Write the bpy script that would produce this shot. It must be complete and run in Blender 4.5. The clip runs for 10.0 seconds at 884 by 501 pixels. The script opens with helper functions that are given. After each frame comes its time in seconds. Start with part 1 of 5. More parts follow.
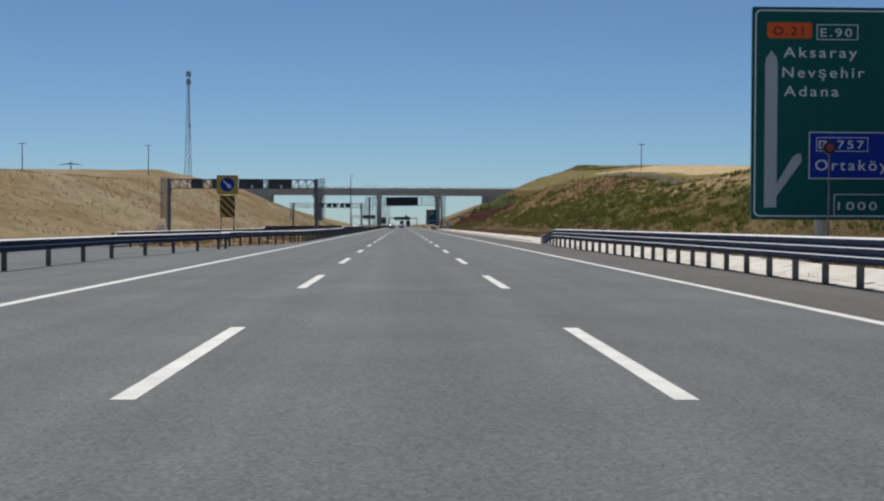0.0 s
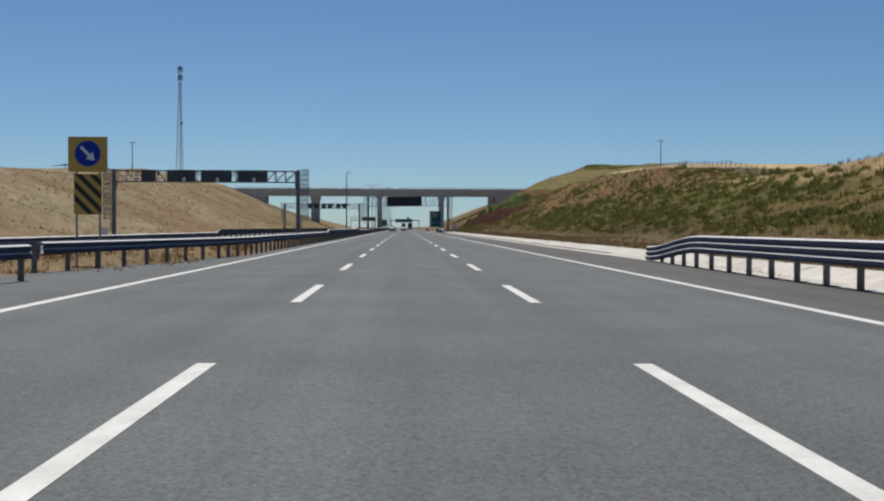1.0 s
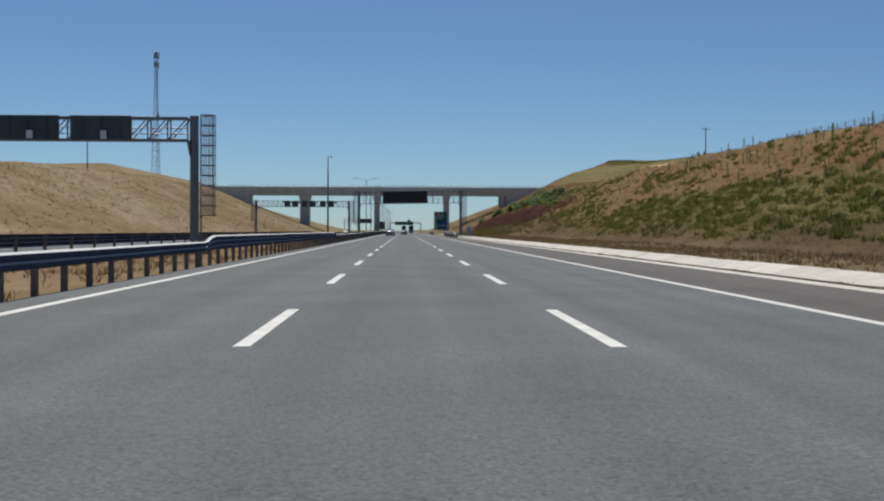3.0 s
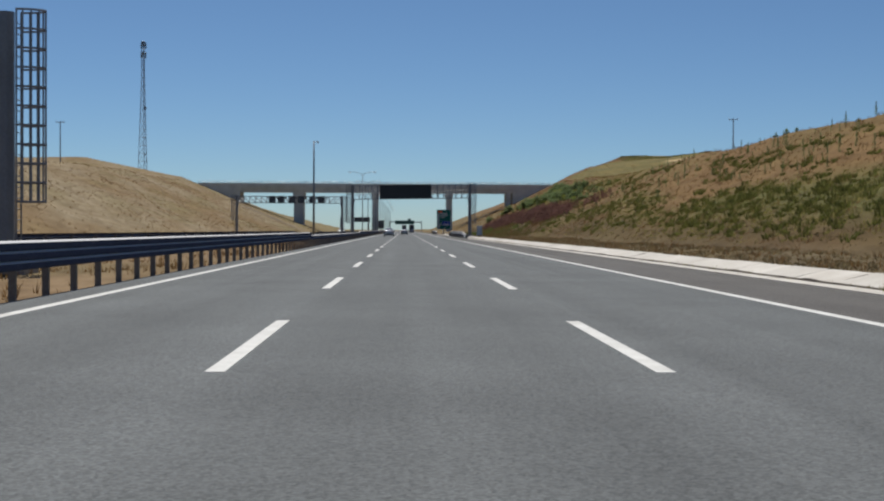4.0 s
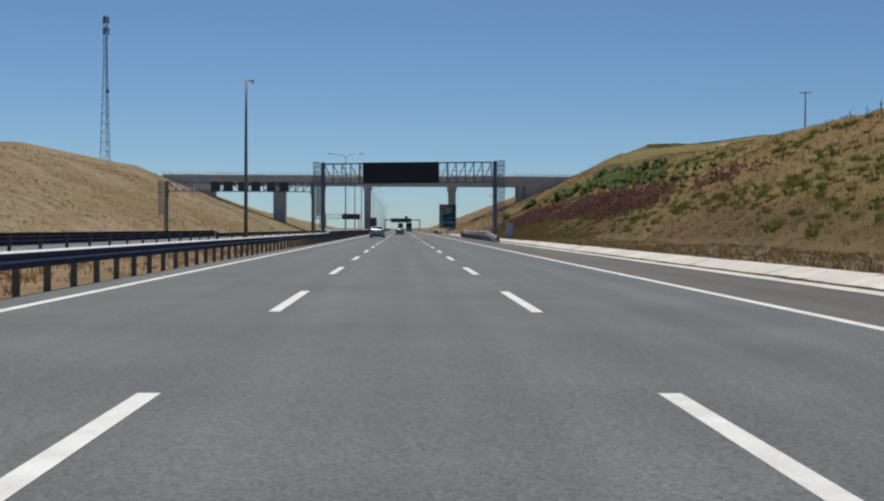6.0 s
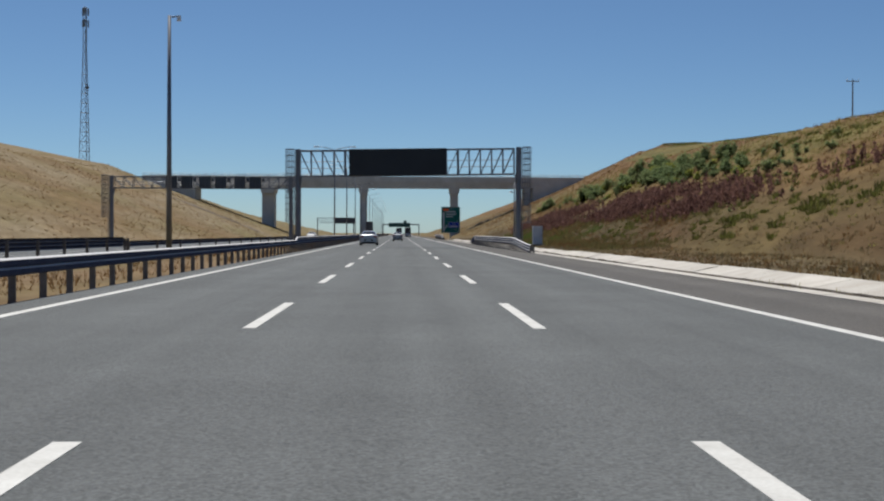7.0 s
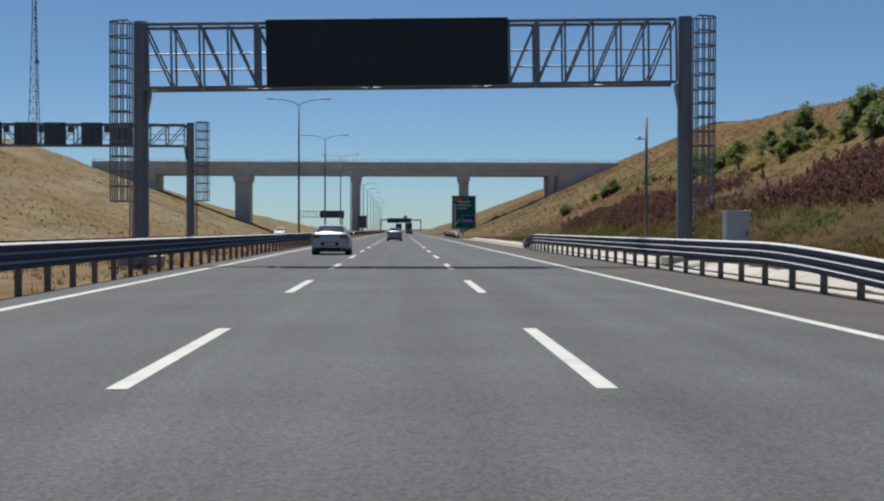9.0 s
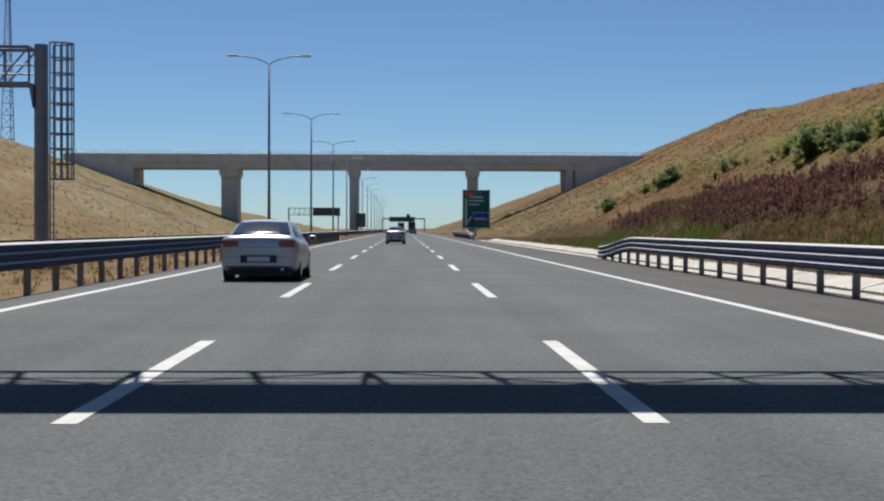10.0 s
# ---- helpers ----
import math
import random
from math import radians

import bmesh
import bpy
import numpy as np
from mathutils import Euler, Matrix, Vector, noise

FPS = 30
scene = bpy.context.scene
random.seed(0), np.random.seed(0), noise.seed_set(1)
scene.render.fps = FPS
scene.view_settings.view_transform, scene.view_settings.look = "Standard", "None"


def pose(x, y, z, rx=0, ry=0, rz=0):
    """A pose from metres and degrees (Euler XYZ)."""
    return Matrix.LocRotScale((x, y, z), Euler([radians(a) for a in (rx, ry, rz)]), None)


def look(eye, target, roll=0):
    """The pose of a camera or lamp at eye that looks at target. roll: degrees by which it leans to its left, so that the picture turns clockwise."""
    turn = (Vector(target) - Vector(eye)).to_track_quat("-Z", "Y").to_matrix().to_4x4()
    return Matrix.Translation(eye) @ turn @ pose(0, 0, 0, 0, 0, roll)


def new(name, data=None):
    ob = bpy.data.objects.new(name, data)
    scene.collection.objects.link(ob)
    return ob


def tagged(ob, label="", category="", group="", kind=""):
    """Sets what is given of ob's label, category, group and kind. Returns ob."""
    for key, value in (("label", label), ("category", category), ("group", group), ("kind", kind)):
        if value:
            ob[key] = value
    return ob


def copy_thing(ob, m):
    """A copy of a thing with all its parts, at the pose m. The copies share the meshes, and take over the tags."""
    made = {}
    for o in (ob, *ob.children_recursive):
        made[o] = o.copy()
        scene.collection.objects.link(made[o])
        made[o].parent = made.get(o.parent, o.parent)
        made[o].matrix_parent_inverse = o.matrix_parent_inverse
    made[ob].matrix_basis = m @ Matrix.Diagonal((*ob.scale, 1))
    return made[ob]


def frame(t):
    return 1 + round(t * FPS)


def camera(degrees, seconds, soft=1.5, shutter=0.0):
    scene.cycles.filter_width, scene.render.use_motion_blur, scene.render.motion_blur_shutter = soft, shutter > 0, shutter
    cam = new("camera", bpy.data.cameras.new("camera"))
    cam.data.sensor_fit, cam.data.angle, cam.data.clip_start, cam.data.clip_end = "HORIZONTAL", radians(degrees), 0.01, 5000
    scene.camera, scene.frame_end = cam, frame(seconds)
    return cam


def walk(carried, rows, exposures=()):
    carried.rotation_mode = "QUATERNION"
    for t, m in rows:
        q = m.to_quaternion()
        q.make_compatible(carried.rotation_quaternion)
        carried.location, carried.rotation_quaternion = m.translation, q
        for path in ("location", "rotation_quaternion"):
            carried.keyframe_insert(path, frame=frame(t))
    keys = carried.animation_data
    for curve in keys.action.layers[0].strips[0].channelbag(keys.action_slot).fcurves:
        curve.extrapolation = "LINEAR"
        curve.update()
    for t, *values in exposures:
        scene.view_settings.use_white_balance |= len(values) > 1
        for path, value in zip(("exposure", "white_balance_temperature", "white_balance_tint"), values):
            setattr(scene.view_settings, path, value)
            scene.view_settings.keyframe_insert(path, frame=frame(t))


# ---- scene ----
cam = camera(38.011, 10.0, soft=2.2)
# seconds, place, then yaw, pitch and roll in degrees
DRIVE = [
    (0, -0.032, 0.076, 1.166, -1.768, -1.141, 0.250),
    (0.5, -0.119, 16.860, 1.176, -1.791, -1.080, 0.259),
    (1, -0.190, 33.565, 1.175, -1.699, -1.030, 0.250),
    (1.5, -0.229, 50.144, 1.158, -1.664, -0.952, 0.217),
    (2, -0.242, 66.780, 1.155, -1.707, -0.798, 0.333),
    (2.5, -0.246, 84.210, 1.149, -1.687, -0.853, 0.193),
    (4, -0.315, 132.967, 1.183, -1.679, -0.920, 0.284),
    (4.5, -0.272, 149.511, 1.187, -1.696, -0.968, 0.249),
    (5, -0.224, 166.038, 1.191, -1.741, -0.996, 0.300),
    (6.5, -0.002, 216.681, 1.192, -1.847, -0.937, 0.260),
    (7, 0.060, 232.038, 1.231, -1.868, -0.764, 0.262),
    (7.5, 0.151, 248.389, 1.181, -1.867, -0.712, 0.127),
    (8, 0.218, 264.780, 1.209, -1.866, -0.844, 0.175),
    (8.5, 0.268, 281.242, 1.183, -1.853, -0.811, 0.160),
    (9, 0.281, 298.779, 1.220, -1.852, -0.928, 0.120),
    (9.5, 0.270, 315.279, 1.200, -1.828, -0.892, 0.128),
    (10, 0.254, 330.474, 1.235, -1.738, -0.960, 0.169),
]


def drive_pose(x, y, z, yaw, pitch, roll):
    yw, pt = radians(yaw), radians(pitch)
    ahead = Vector((-math.sin(yw) * math.cos(pt), math.cos(yw) * math.cos(pt), math.sin(pt)))
    eye = Vector((x, y, z))
    return look(eye, eye + ahead, roll)


walk(cam, [(row[0], drive_pose(*row[1:])) for row in DRIVE], exposures=[(0, 0.4), (8.6, 0.44), (9.3, 0.50), (10, 0.6)])
# ---- end of drive ----

# ---------------------------------------------------------------- world, sun
SUN_DIR = Vector((-0.12, 0.534, 1.0)).normalized()
world = bpy.data.worlds.new("sky")
scene.world = world
world.use_nodes = True
wn = world.node_tree
sky = wn.nodes.new("ShaderNodeTexSky")
sky.sky_type = "NISHITA"
sky.sun_disc = False
sky.sun_elevation = math.asin(SUN_DIR.z)
sky.sun_rotation = math.atan2(SUN_DIR.x, SUN_DIR.y)
sky.altitude = 900
sky.air_density, sky.dust_density, sky.ozone_density = 0.75, 0.4, 4.5
wn.nodes["Background"].inputs["Strength"].default_value = 0.053
tint = wn.nodes.new("ShaderNodeMix")
tint.data_type, tint.blend_type = "RGBA", "MULTIPLY"
tint.inputs[0].default_value = 1.0
tint.inputs[7].default_value = (0.835, 0.985, 1.055, 1)
wn.links.new(sky.outputs[0], tint.inputs[6])
wn.links.new(tint.outputs[2], wn.nodes["Background"].inputs["Color"])

sun = new("sun", bpy.data.lights.new("sun", "SUN"))
sun.data.energy, sun.data.angle, sun.data.color = 4.6, radians(0.53), (1.0, 0.965, 0.92)
sun.matrix_world = look(SUN_DIR * 100, (0, 0, 0))


# ---------------------------------------------------------------- materials
def material(name, color, rough=0.7, metal=0.0, var=None, scale=1.0, fine=40.0, bump=0.0, amount=0.5, spec=0.5, coords="Object", island=0.0, stretch=1.0):
    """A surface whose colour wanders to var at two scales, with fine relief."""
    m = bpy.data.materials.new(name)
    m.use_nodes = True
    nt = m.node_tree
    n, l = nt.nodes, nt.links
    bsdf = n["Principled BSDF"]
    bsdf.inputs["Roughness"].default_value = rough
    bsdf.inputs["Metallic"].default_value = metal
    bsdf.inputs["Specular IOR Level"].default_value = spec
    if var is None:
        var = tuple(c * 0.75 for c in color)
    geo = n.new("ShaderNodeNewGeometry")
    tex = n.new("ShaderNodeTexCoord")
    pos = geo.outputs["Position"] if coords == "World" else tex.outputs["Object"]
    if stretch != 1.0:
        drawn = n.new("ShaderNodeMapping")
        drawn.inputs["Scale"].default_value = (1, 1 / stretch, 1)
        l.new(pos, drawn.inputs["Vector"])
        pos = drawn.outputs[0]
    a = n.new("ShaderNodeTexNoise")
    a.inputs["Scale"].default_value, a.inputs["Detail"].default_value = scale, 6
    b = n.new("ShaderNodeTexNoise")
    b.inputs["Scale"].default_value, b.inputs["Detail"].default_value = fine, 4
    l.new(pos, a.inputs["Vector"])
    l.new(pos, b.inputs["Vector"])
    mix = n.new("ShaderNodeMath")
    mix.operation = "MULTIPLY_ADD"
    l.new(a.outputs[0], mix.inputs[0])
    mix.inputs[1].default_value = 0.6
    half = n.new("ShaderNodeMath")
    half.operation = "MULTIPLY"
    l.new(b.outputs[0], half.inputs[0])
    half.inputs[1].default_value = 0.4
    l.new(half.outputs[0], mix.inputs[2])
    ramp = n.new("ShaderNodeMapRange")
    l.new(mix.outputs[0], ramp.inputs[0])
    ramp.inputs[1].default_value, ramp.inputs[2].default_value = 0.5 - 0.12 / max(amount, 0.01) * 0.5, 0.5 + 0.12 / max(amount, 0.01) * 0.5
    cm = n.new("ShaderNodeMix")
    cm.data_type = "RGBA"
    l.new(ramp.outputs[0], cm.inputs[0])
    cm.inputs[6].default_value, cm.inputs[7].default_value = (*color, 1), (*var, 1)
    out = cm.outputs[2]
    if island:
        info = n.new("ShaderNodeObjectInfo")
        add = n.new("ShaderNodeMath")
        add.operation = "ADD"
        l.new(info.outputs["Random"], add.inputs[0])
        l.new(geo.outputs["Random Per Island"], add.inputs[1])
        fr = n.new("ShaderNodeMath")
        fr.operation = "FRACT"
        l.new(add.outputs[0], fr.inputs[0])
        rng = n.new("ShaderNodeMapRange")
        l.new(fr.outputs[0], rng.inputs[0])
        rng.inputs[3].default_value, rng.inputs[4].default_value = 1 - island, 1 + island
        hsv = n.new("ShaderNodeHueSaturation")
        l.new(rng.outputs[0], hsv.inputs["Value"])
        l.new(out, hsv.inputs["Color"])
        out = hsv.outputs[0]
    l.new(out, bsdf.inputs["Base Color"])
    if bump:
        bp = n.new("ShaderNodeBump")
        bp.inputs["Strength"].default_value = min(1.0, bump)
        bp.inputs["Distance"].default_value = 0.02
        l.new(b.outputs[0], bp.inputs["Height"])
        l.new(bp.outputs[0], bsdf.inputs["Normal"])
    return m


def leaf_material(name, color, var, rough=0.6, trans=0.25, island=0.3):
    """Leaves and stalks, a little light passing through."""
    m = material(name, color, rough, 0, var, 0.6, 8.0, 0, 0.5, 0.08, "World", island)
    n, l = m.node_tree.nodes, m.node_tree.links
    bsdf, outp = n["Principled BSDF"], n["Material Output"]
    tr = n.new("ShaderNodeBsdfTranslucent")
    l.new(bsdf.inputs["Base Color"].links[0].from_socket, tr.inputs["Color"])
    mx = n.new("ShaderNodeMixShader")
    mx.inputs[0].default_value = trans
    l.new(bsdf.outputs[0], mx.inputs[1])
    l.new(tr.outputs[0], mx.inputs[2])
    l.new(mx.outputs[0], outp.inputs["Surface"])
    return m


def asphalt_material(name, tone, hue):
    """Worn asphalt: stones, patches, and long bands polished by wheels."""
    m = material(name, tuple(tone * c for c in hue), 0.88, 0, tuple(tone * 0.72 * c for c in hue), 0.35, 55.0, 0.5, 0.35, 0.2, "World")
    n, l = m.node_tree.nodes, m.node_tree.links
    bsdf = n["Principled BSDF"]
    base = bsdf.inputs["Base Color"].links[0].from_socket
    geo = n.new("ShaderNodeNewGeometry")
    mp = n.new("ShaderNodeMapping")
    mp.inputs["Scale"].default_value = (1.1, 0.012, 1)
    l.new(geo.outputs["Position"], mp.inputs["Vector"])
    band = n.new("ShaderNodeTexNoise")
    band.inputs["Scale"].default_value, band.inputs["Detail"].default_value = 1.0, 5
    l.new(mp.outputs[0], band.inputs["Vector"])
    vor = n.new("ShaderNodeTexVoronoi")
    vor.inputs["Scale"].default_value = 45
    l.new(geo.outputs["Position"], vor.inputs["Vector"])
    r1 = n.new("ShaderNodeMapRange")
    r1.inputs[1].default_value, r1.inputs[2].default_value, r1.inputs[3].default_value, r1.inputs[4].default_value = 0.3, 0.7, 0.86, 1.16
    l.new(band.outputs[0], r1.inputs[0])
    r2 = n.new("ShaderNodeMapRange")
    r2.inputs[1].default_value, r2.inputs[2].default_value, r2.inputs[3].default_value, r2.inputs[4].default_value = 0.0, 1.0, 0.52, 1.2
    l.new(vor.outputs["Color"], r2.inputs[0])
    mu = n.new("ShaderNodeMath")
    mu.operation = "MULTIPLY"
    l.new(r1.outputs[0], mu.inputs[0])
    l.new(r2.outputs[0], mu.inputs[1])
    hsv = n.new("ShaderNodeHueSaturation")
    l.new(mu.outputs[0], hsv.inputs["Value"])
    l.new(base, hsv.inputs["Color"])
    l.new(hsv.outputs[0], bsdf.inputs["Base Color"])
    return m


def cover_material(name):
    """Soil and dry growth: the colour map of the sheet, broken up by clumps and blades."""
    m = material(name, (1, 1, 1), 0.95, 0, (0.66, 0.62, 0.55), 0.9, 7.0, 1.0, 0.55, 0.1, "World", 0.0, 3.5)
    n, l = m.node_tree.nodes, m.node_tree.links
    bsdf = n["Principled BSDF"]
    tint = bsdf.inputs["Base Color"].links[0].from_socket
    at = n.new("ShaderNodeAttribute")
    at.attribute_name = "cover"
    mx = n.new("ShaderNodeMix")
    mx.data_type, mx.blend_type = "RGBA", "MULTIPLY"
    mx.inputs[0].default_value = 1.0
    l.new(at.outputs["Color"], mx.inputs[6])
    l.new(tint, mx.inputs[7])
    l.new(mx.outputs[2], bsdf.inputs["Base Color"])
    return m


M_ASPHALT = asphalt_material("asphalt", 0.112, (0.955, 1.02, 1.025))
M_SHOULDER = asphalt_material("asphalt_shoulder", 0.09, (1.06, 1.0, 0.92))
M_PAINT = material("road_paint", (0.5, 0.5, 0.475), 0.75, 0, (0.36, 0.355, 0.33), 2.0, 30.0, 0.15, 0.4, 0.3, "World")
M_COVER = cover_material("dry_slope")
M_CONCRETE = material("pale_concrete", (0.43, 0.41, 0.37), 0.9, 0, (0.34, 0.315, 0.275), 1.1, 18.0, 0.4, 0.5, 0.2, "World", 0.08)
M_BRIDGE = material("bridge_concrete", (0.64, 0.625, 0.58), 0.9, 0, (0.5, 0.485, 0.44), 0.25, 3.0, 0.2, 0.5, 0.2, "World")
# Beam sides carry their shade in the colour, a near-black blue.
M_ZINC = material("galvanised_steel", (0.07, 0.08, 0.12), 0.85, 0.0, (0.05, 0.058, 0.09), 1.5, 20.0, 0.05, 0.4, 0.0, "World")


def sunlit_tops(m, lit_color):
    """Lightens the base colour where the metal faces up: sunlight painted onto the ledges."""
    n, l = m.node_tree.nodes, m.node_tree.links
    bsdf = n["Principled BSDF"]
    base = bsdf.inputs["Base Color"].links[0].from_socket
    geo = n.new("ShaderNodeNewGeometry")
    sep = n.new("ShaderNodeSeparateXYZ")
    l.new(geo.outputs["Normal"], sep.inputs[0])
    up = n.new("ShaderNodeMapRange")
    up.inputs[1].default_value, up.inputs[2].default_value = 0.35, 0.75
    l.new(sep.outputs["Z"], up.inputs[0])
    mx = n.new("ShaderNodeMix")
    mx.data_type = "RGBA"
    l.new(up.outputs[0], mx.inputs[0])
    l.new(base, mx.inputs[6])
    mx.inputs[7].default_value = (*lit_color, 1)
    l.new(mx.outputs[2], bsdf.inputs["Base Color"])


# Pale grey painted on the beam's ledges for the sun on them.
sunlit_tops(M_ZINC, (0.5, 0.5, 0.5))
M_STEEL = material("bright_steel", (0.34, 0.355, 0.38), 0.5, 0.3, (0.27, 0.285, 0.31), 1.5, 20.0, 0.05, 0.4, 0.3, "World")
M_POST = material("post_steel", (0.20, 0.195, 0.19), 0.65, 0.1, (0.14, 0.135, 0.13), 3.0, 30.0, 0.1, 0.5, 0.15, "World", 0.12)
M_GANTRY = material("gantry_paint", (0.21, 0.225, 0.25), 0.5, 0.25, (0.15, 0.16, 0.18), 0.8, 12.0, 0.05, 0.4, 0.4, "World")
M_POLE = material("pole_steel", (0.20, 0.22, 0.25), 0.5, 0.4, (0.14, 0.15, 0.17), 1.0, 15.0, 0.05, 0.4, 0.4, "World")
M_BLACK = material("matt_black", (0.018, 0.019, 0.022), 0.6, 0, (0.03, 0.03, 0.034), 0.8, 12.0, 0.05, 0.4, 0.4, "World")
# Sign green for far away, with the haze of distance mixed into the colour.
M_FARSIGN = material("hazed_sign_green", (0.03, 0.095, 0.085), 0.5, 0, (0.025, 0.08, 0.07), 0.5, 6.0, 0.03, 0.4, 0.3)
M_LED = material("display_face", (0.012, 0.013, 0.016), 0.45, 0, (0.022, 0.023, 0.026), 0.6, 60.0, 0.2, 0.4, 0.4, "World")
M_BOARDBACK = material("board_back", (0.10, 0.105, 0.115), 0.5, 0.4, (0.07, 0.073, 0.08), 1.0, 8.0, 0.05, 0.4, 0.4, "World", 0.1)
M_GREEN = material("sign_green", (0.003, 0.125, 0.108), 0.55, 0, (0.003, 0.105, 0.09), 0.9, 14.0, 0.03, 0.4, 0.25)
M_BLUE = material("sign_blue", (0.01, 0.045, 0.4), 0.55, 0, (0.01, 0.04, 0.33), 0.9, 14.0, 0.03, 0.4, 0.15)
M_RED = material("sign_red", (0.95, 0.16, 0.04), 0.55, 0, (0.85, 0.12, 0.03), 0.9, 14.0, 0.03, 0.4, 0.2)
M_WHITE = material("sign_white", (0.82, 0.86, 0.86), 0.45, 0, (0.74, 0.78, 0.78), 0.9, 14.0, 0.03, 0.4, 0.4)
M_GREYWHITE = material("sign_arrow", (0.52, 0.56, 0.6), 0.45, 0, (0.46, 0.5, 0.54), 0.9, 14.0, 0.03, 0.4, 0.4)
M_YELLOW = material("sign_yellow", (0.62, 0.42, 0.09), 0.5, 0, (0.5, 0.33, 0.07), 0.9, 14.0, 0.03, 0.4, 0.4)
M_CABINET = material("cabinet_grey", (0.76, 0.77, 0.76), 0.5, 0, (0.66, 0.67, 0.66), 1.2, 16.0, 0.05, 0.4, 0.4)
M_GLASS = material("car_glass", (0.03, 0.036, 0.042), 0.08, 0, (0.02, 0.024, 0.03), 1.0, 8.0, 0, 0.3, 0.8)
M_SILVER = material("silver_car_paint", (0.40, 0.42, 0.46), 0.3, 0.5, (0.36, 0.38, 0.42), 0.8, 9.0, 0.0, 0.3, 0.6)
M_GREYCAR = material("grey_car_paint", (0.34, 0.35, 0.37), 0.35, 0.4, (0.28, 0.29, 0.31), 0.8, 9.0, 0.0, 0.3, 0.6)
M_WHITECAR = material("white_car_paint", (0.4, 0.41, 0.42), 0.6, 0.0, (0.36, 0.37, 0.38), 0.8, 9.0, 0.0, 0.3, 0.6)
M_RUBBER = material("rubber", (0.02, 0.02, 0.021), 0.8, 0, (0.035, 0.034, 0.032), 3.0, 30.0, 0.2, 0.4, 0.3)
M_TAIL = material("tail_lamp", (0.25, 0.012, 0.012), 0.2, 0, (0.18, 0.01, 0.01), 4.0, 20.0, 0, 0.3, 0.7)
M_RIM = material("alloy", (0.45, 0.46, 0.48), 0.3, 0.8, (0.36, 0.37, 0.39), 4.0, 20.0, 0, 0.3, 0.5)
M_BUSH = leaf_material("bush_leaves", (0.15, 0.2, 0.082), (0.195, 0.235, 0.1), 0.8, 0.5, 0.4)
M_BUSH_DARK = leaf_material("dark_bush_leaves", (0.125, 0.18, 0.074), (0.165, 0.215, 0.088), 0.8, 0.5, 0.4)
M_DOCK = leaf_material("rust_stalks", (0.235, 0.132, 0.102), (0.15, 0.08, 0.07), 0.85, 0.42, 0.5)
M_STRAW = leaf_material("dry_grass", (0.185, 0.11, 0.048), (0.125, 0.074, 0.032), 0.8, 0.5, 0.3)
M_PALE = leaf_material("pale_grass", (0.33, 0.25, 0.15), (0.25, 0.19, 0.11), 0.8, 0.45, 0.2)
M_BUSH_LIME = leaf_material("lime_bush_leaves", (0.26, 0.27, 0.045), (0.2, 0.24, 0.05), 0.8, 0.45, 0.35)
M_VERGE = leaf_material("verge_grass", (0.135, 0.108, 0.06), (0.17, 0.132, 0.07), 0.8, 0.5, 0.3)
M_HEDGE = leaf_material("dark_hedge", (0.12, 0.135, 0.036), (0.17, 0.165, 0.048), 0.8, 0.25, 0.5)
M_OLIVE = leaf_material("olive_weeds", (0.11, 0.105, 0.04), (0.155, 0.13, 0.055), 0.8, 0.45, 0.4)
M_FRESH = leaf_material("fresh_grass", (0.085, 0.13, 0.03), (0.12, 0.135, 0.04), 0.8, 0.5, 0.3)
M_GRASS = leaf_material("green_grass", (0.2, 0.185, 0.06), (0.25, 0.21, 0.08), 0.8, 0.5, 0.3)
M_DITCH = material("dark_earth", (0.085, 0.07, 0.055), 0.95, 0, (0.05, 0.042, 0.035), 0.8, 6.0, 0.5, 0.5, 0.1, "World")
# Shade of the drain's gap, put into a near-black colour.
M_GAP = material("gap_shade", (0.035, 0.03, 0.025), 0.95, 0, (0.055, 0.046, 0.036), 0.8, 6.0, 0.5, 0.5, 0.1, "World")
M_OLD = material("weathered_concrete", (0.2, 0.165, 0.125), 0.95, 0, (0.13, 0.105, 0.08), 0.8, 6.0, 0.5, 0.5, 0.1, "World")
M_TWIG = material("twig", (0.12, 0.09, 0.06), 0.9, 0, (0.08, 0.06, 0.04), 3.0, 20.0, 0.2, 0.5, 0.2)


# ---------------------------------------------------------------- mesh helpers
def mesh_of(name, bm, mat, smooth=False):
    me = bpy.data.meshes.new(name)
    bm.normal_update()
    bm.to_mesh(me)
    bm.free()
    me.materials.append(mat)
    if smooth:
        me.polygons.foreach_set("use_smooth", [True] * len(me.polygons))
    return me


def thing(name, label, category, at=(0, 0, 0), turn=0.0, group="", kind=""):
    ob = new(name)
    ob.empty_display_size = 0.2
    ob.matrix_basis = pose(at[0], at[1], at[2], 0, 0, turn)
    return tagged(ob, label, category, group, kind)


def part(name, bm, mat, parent, label="", smooth=False):
    """One bmesh as one mesh object under a thing or a part."""
    ob = new(name, bm if isinstance(bm, bpy.types.Mesh) else mesh_of(name, bm, mat, smooth))
    ob.parent = parent
    return tagged(ob, label)


def solo(name, bm, mat, label, category, group="", kind="", smooth=False):
    return tagged(new(name, bm if isinstance(bm, bpy.types.Mesh) else mesh_of(name, bm, mat, smooth)), label, category, group, kind)


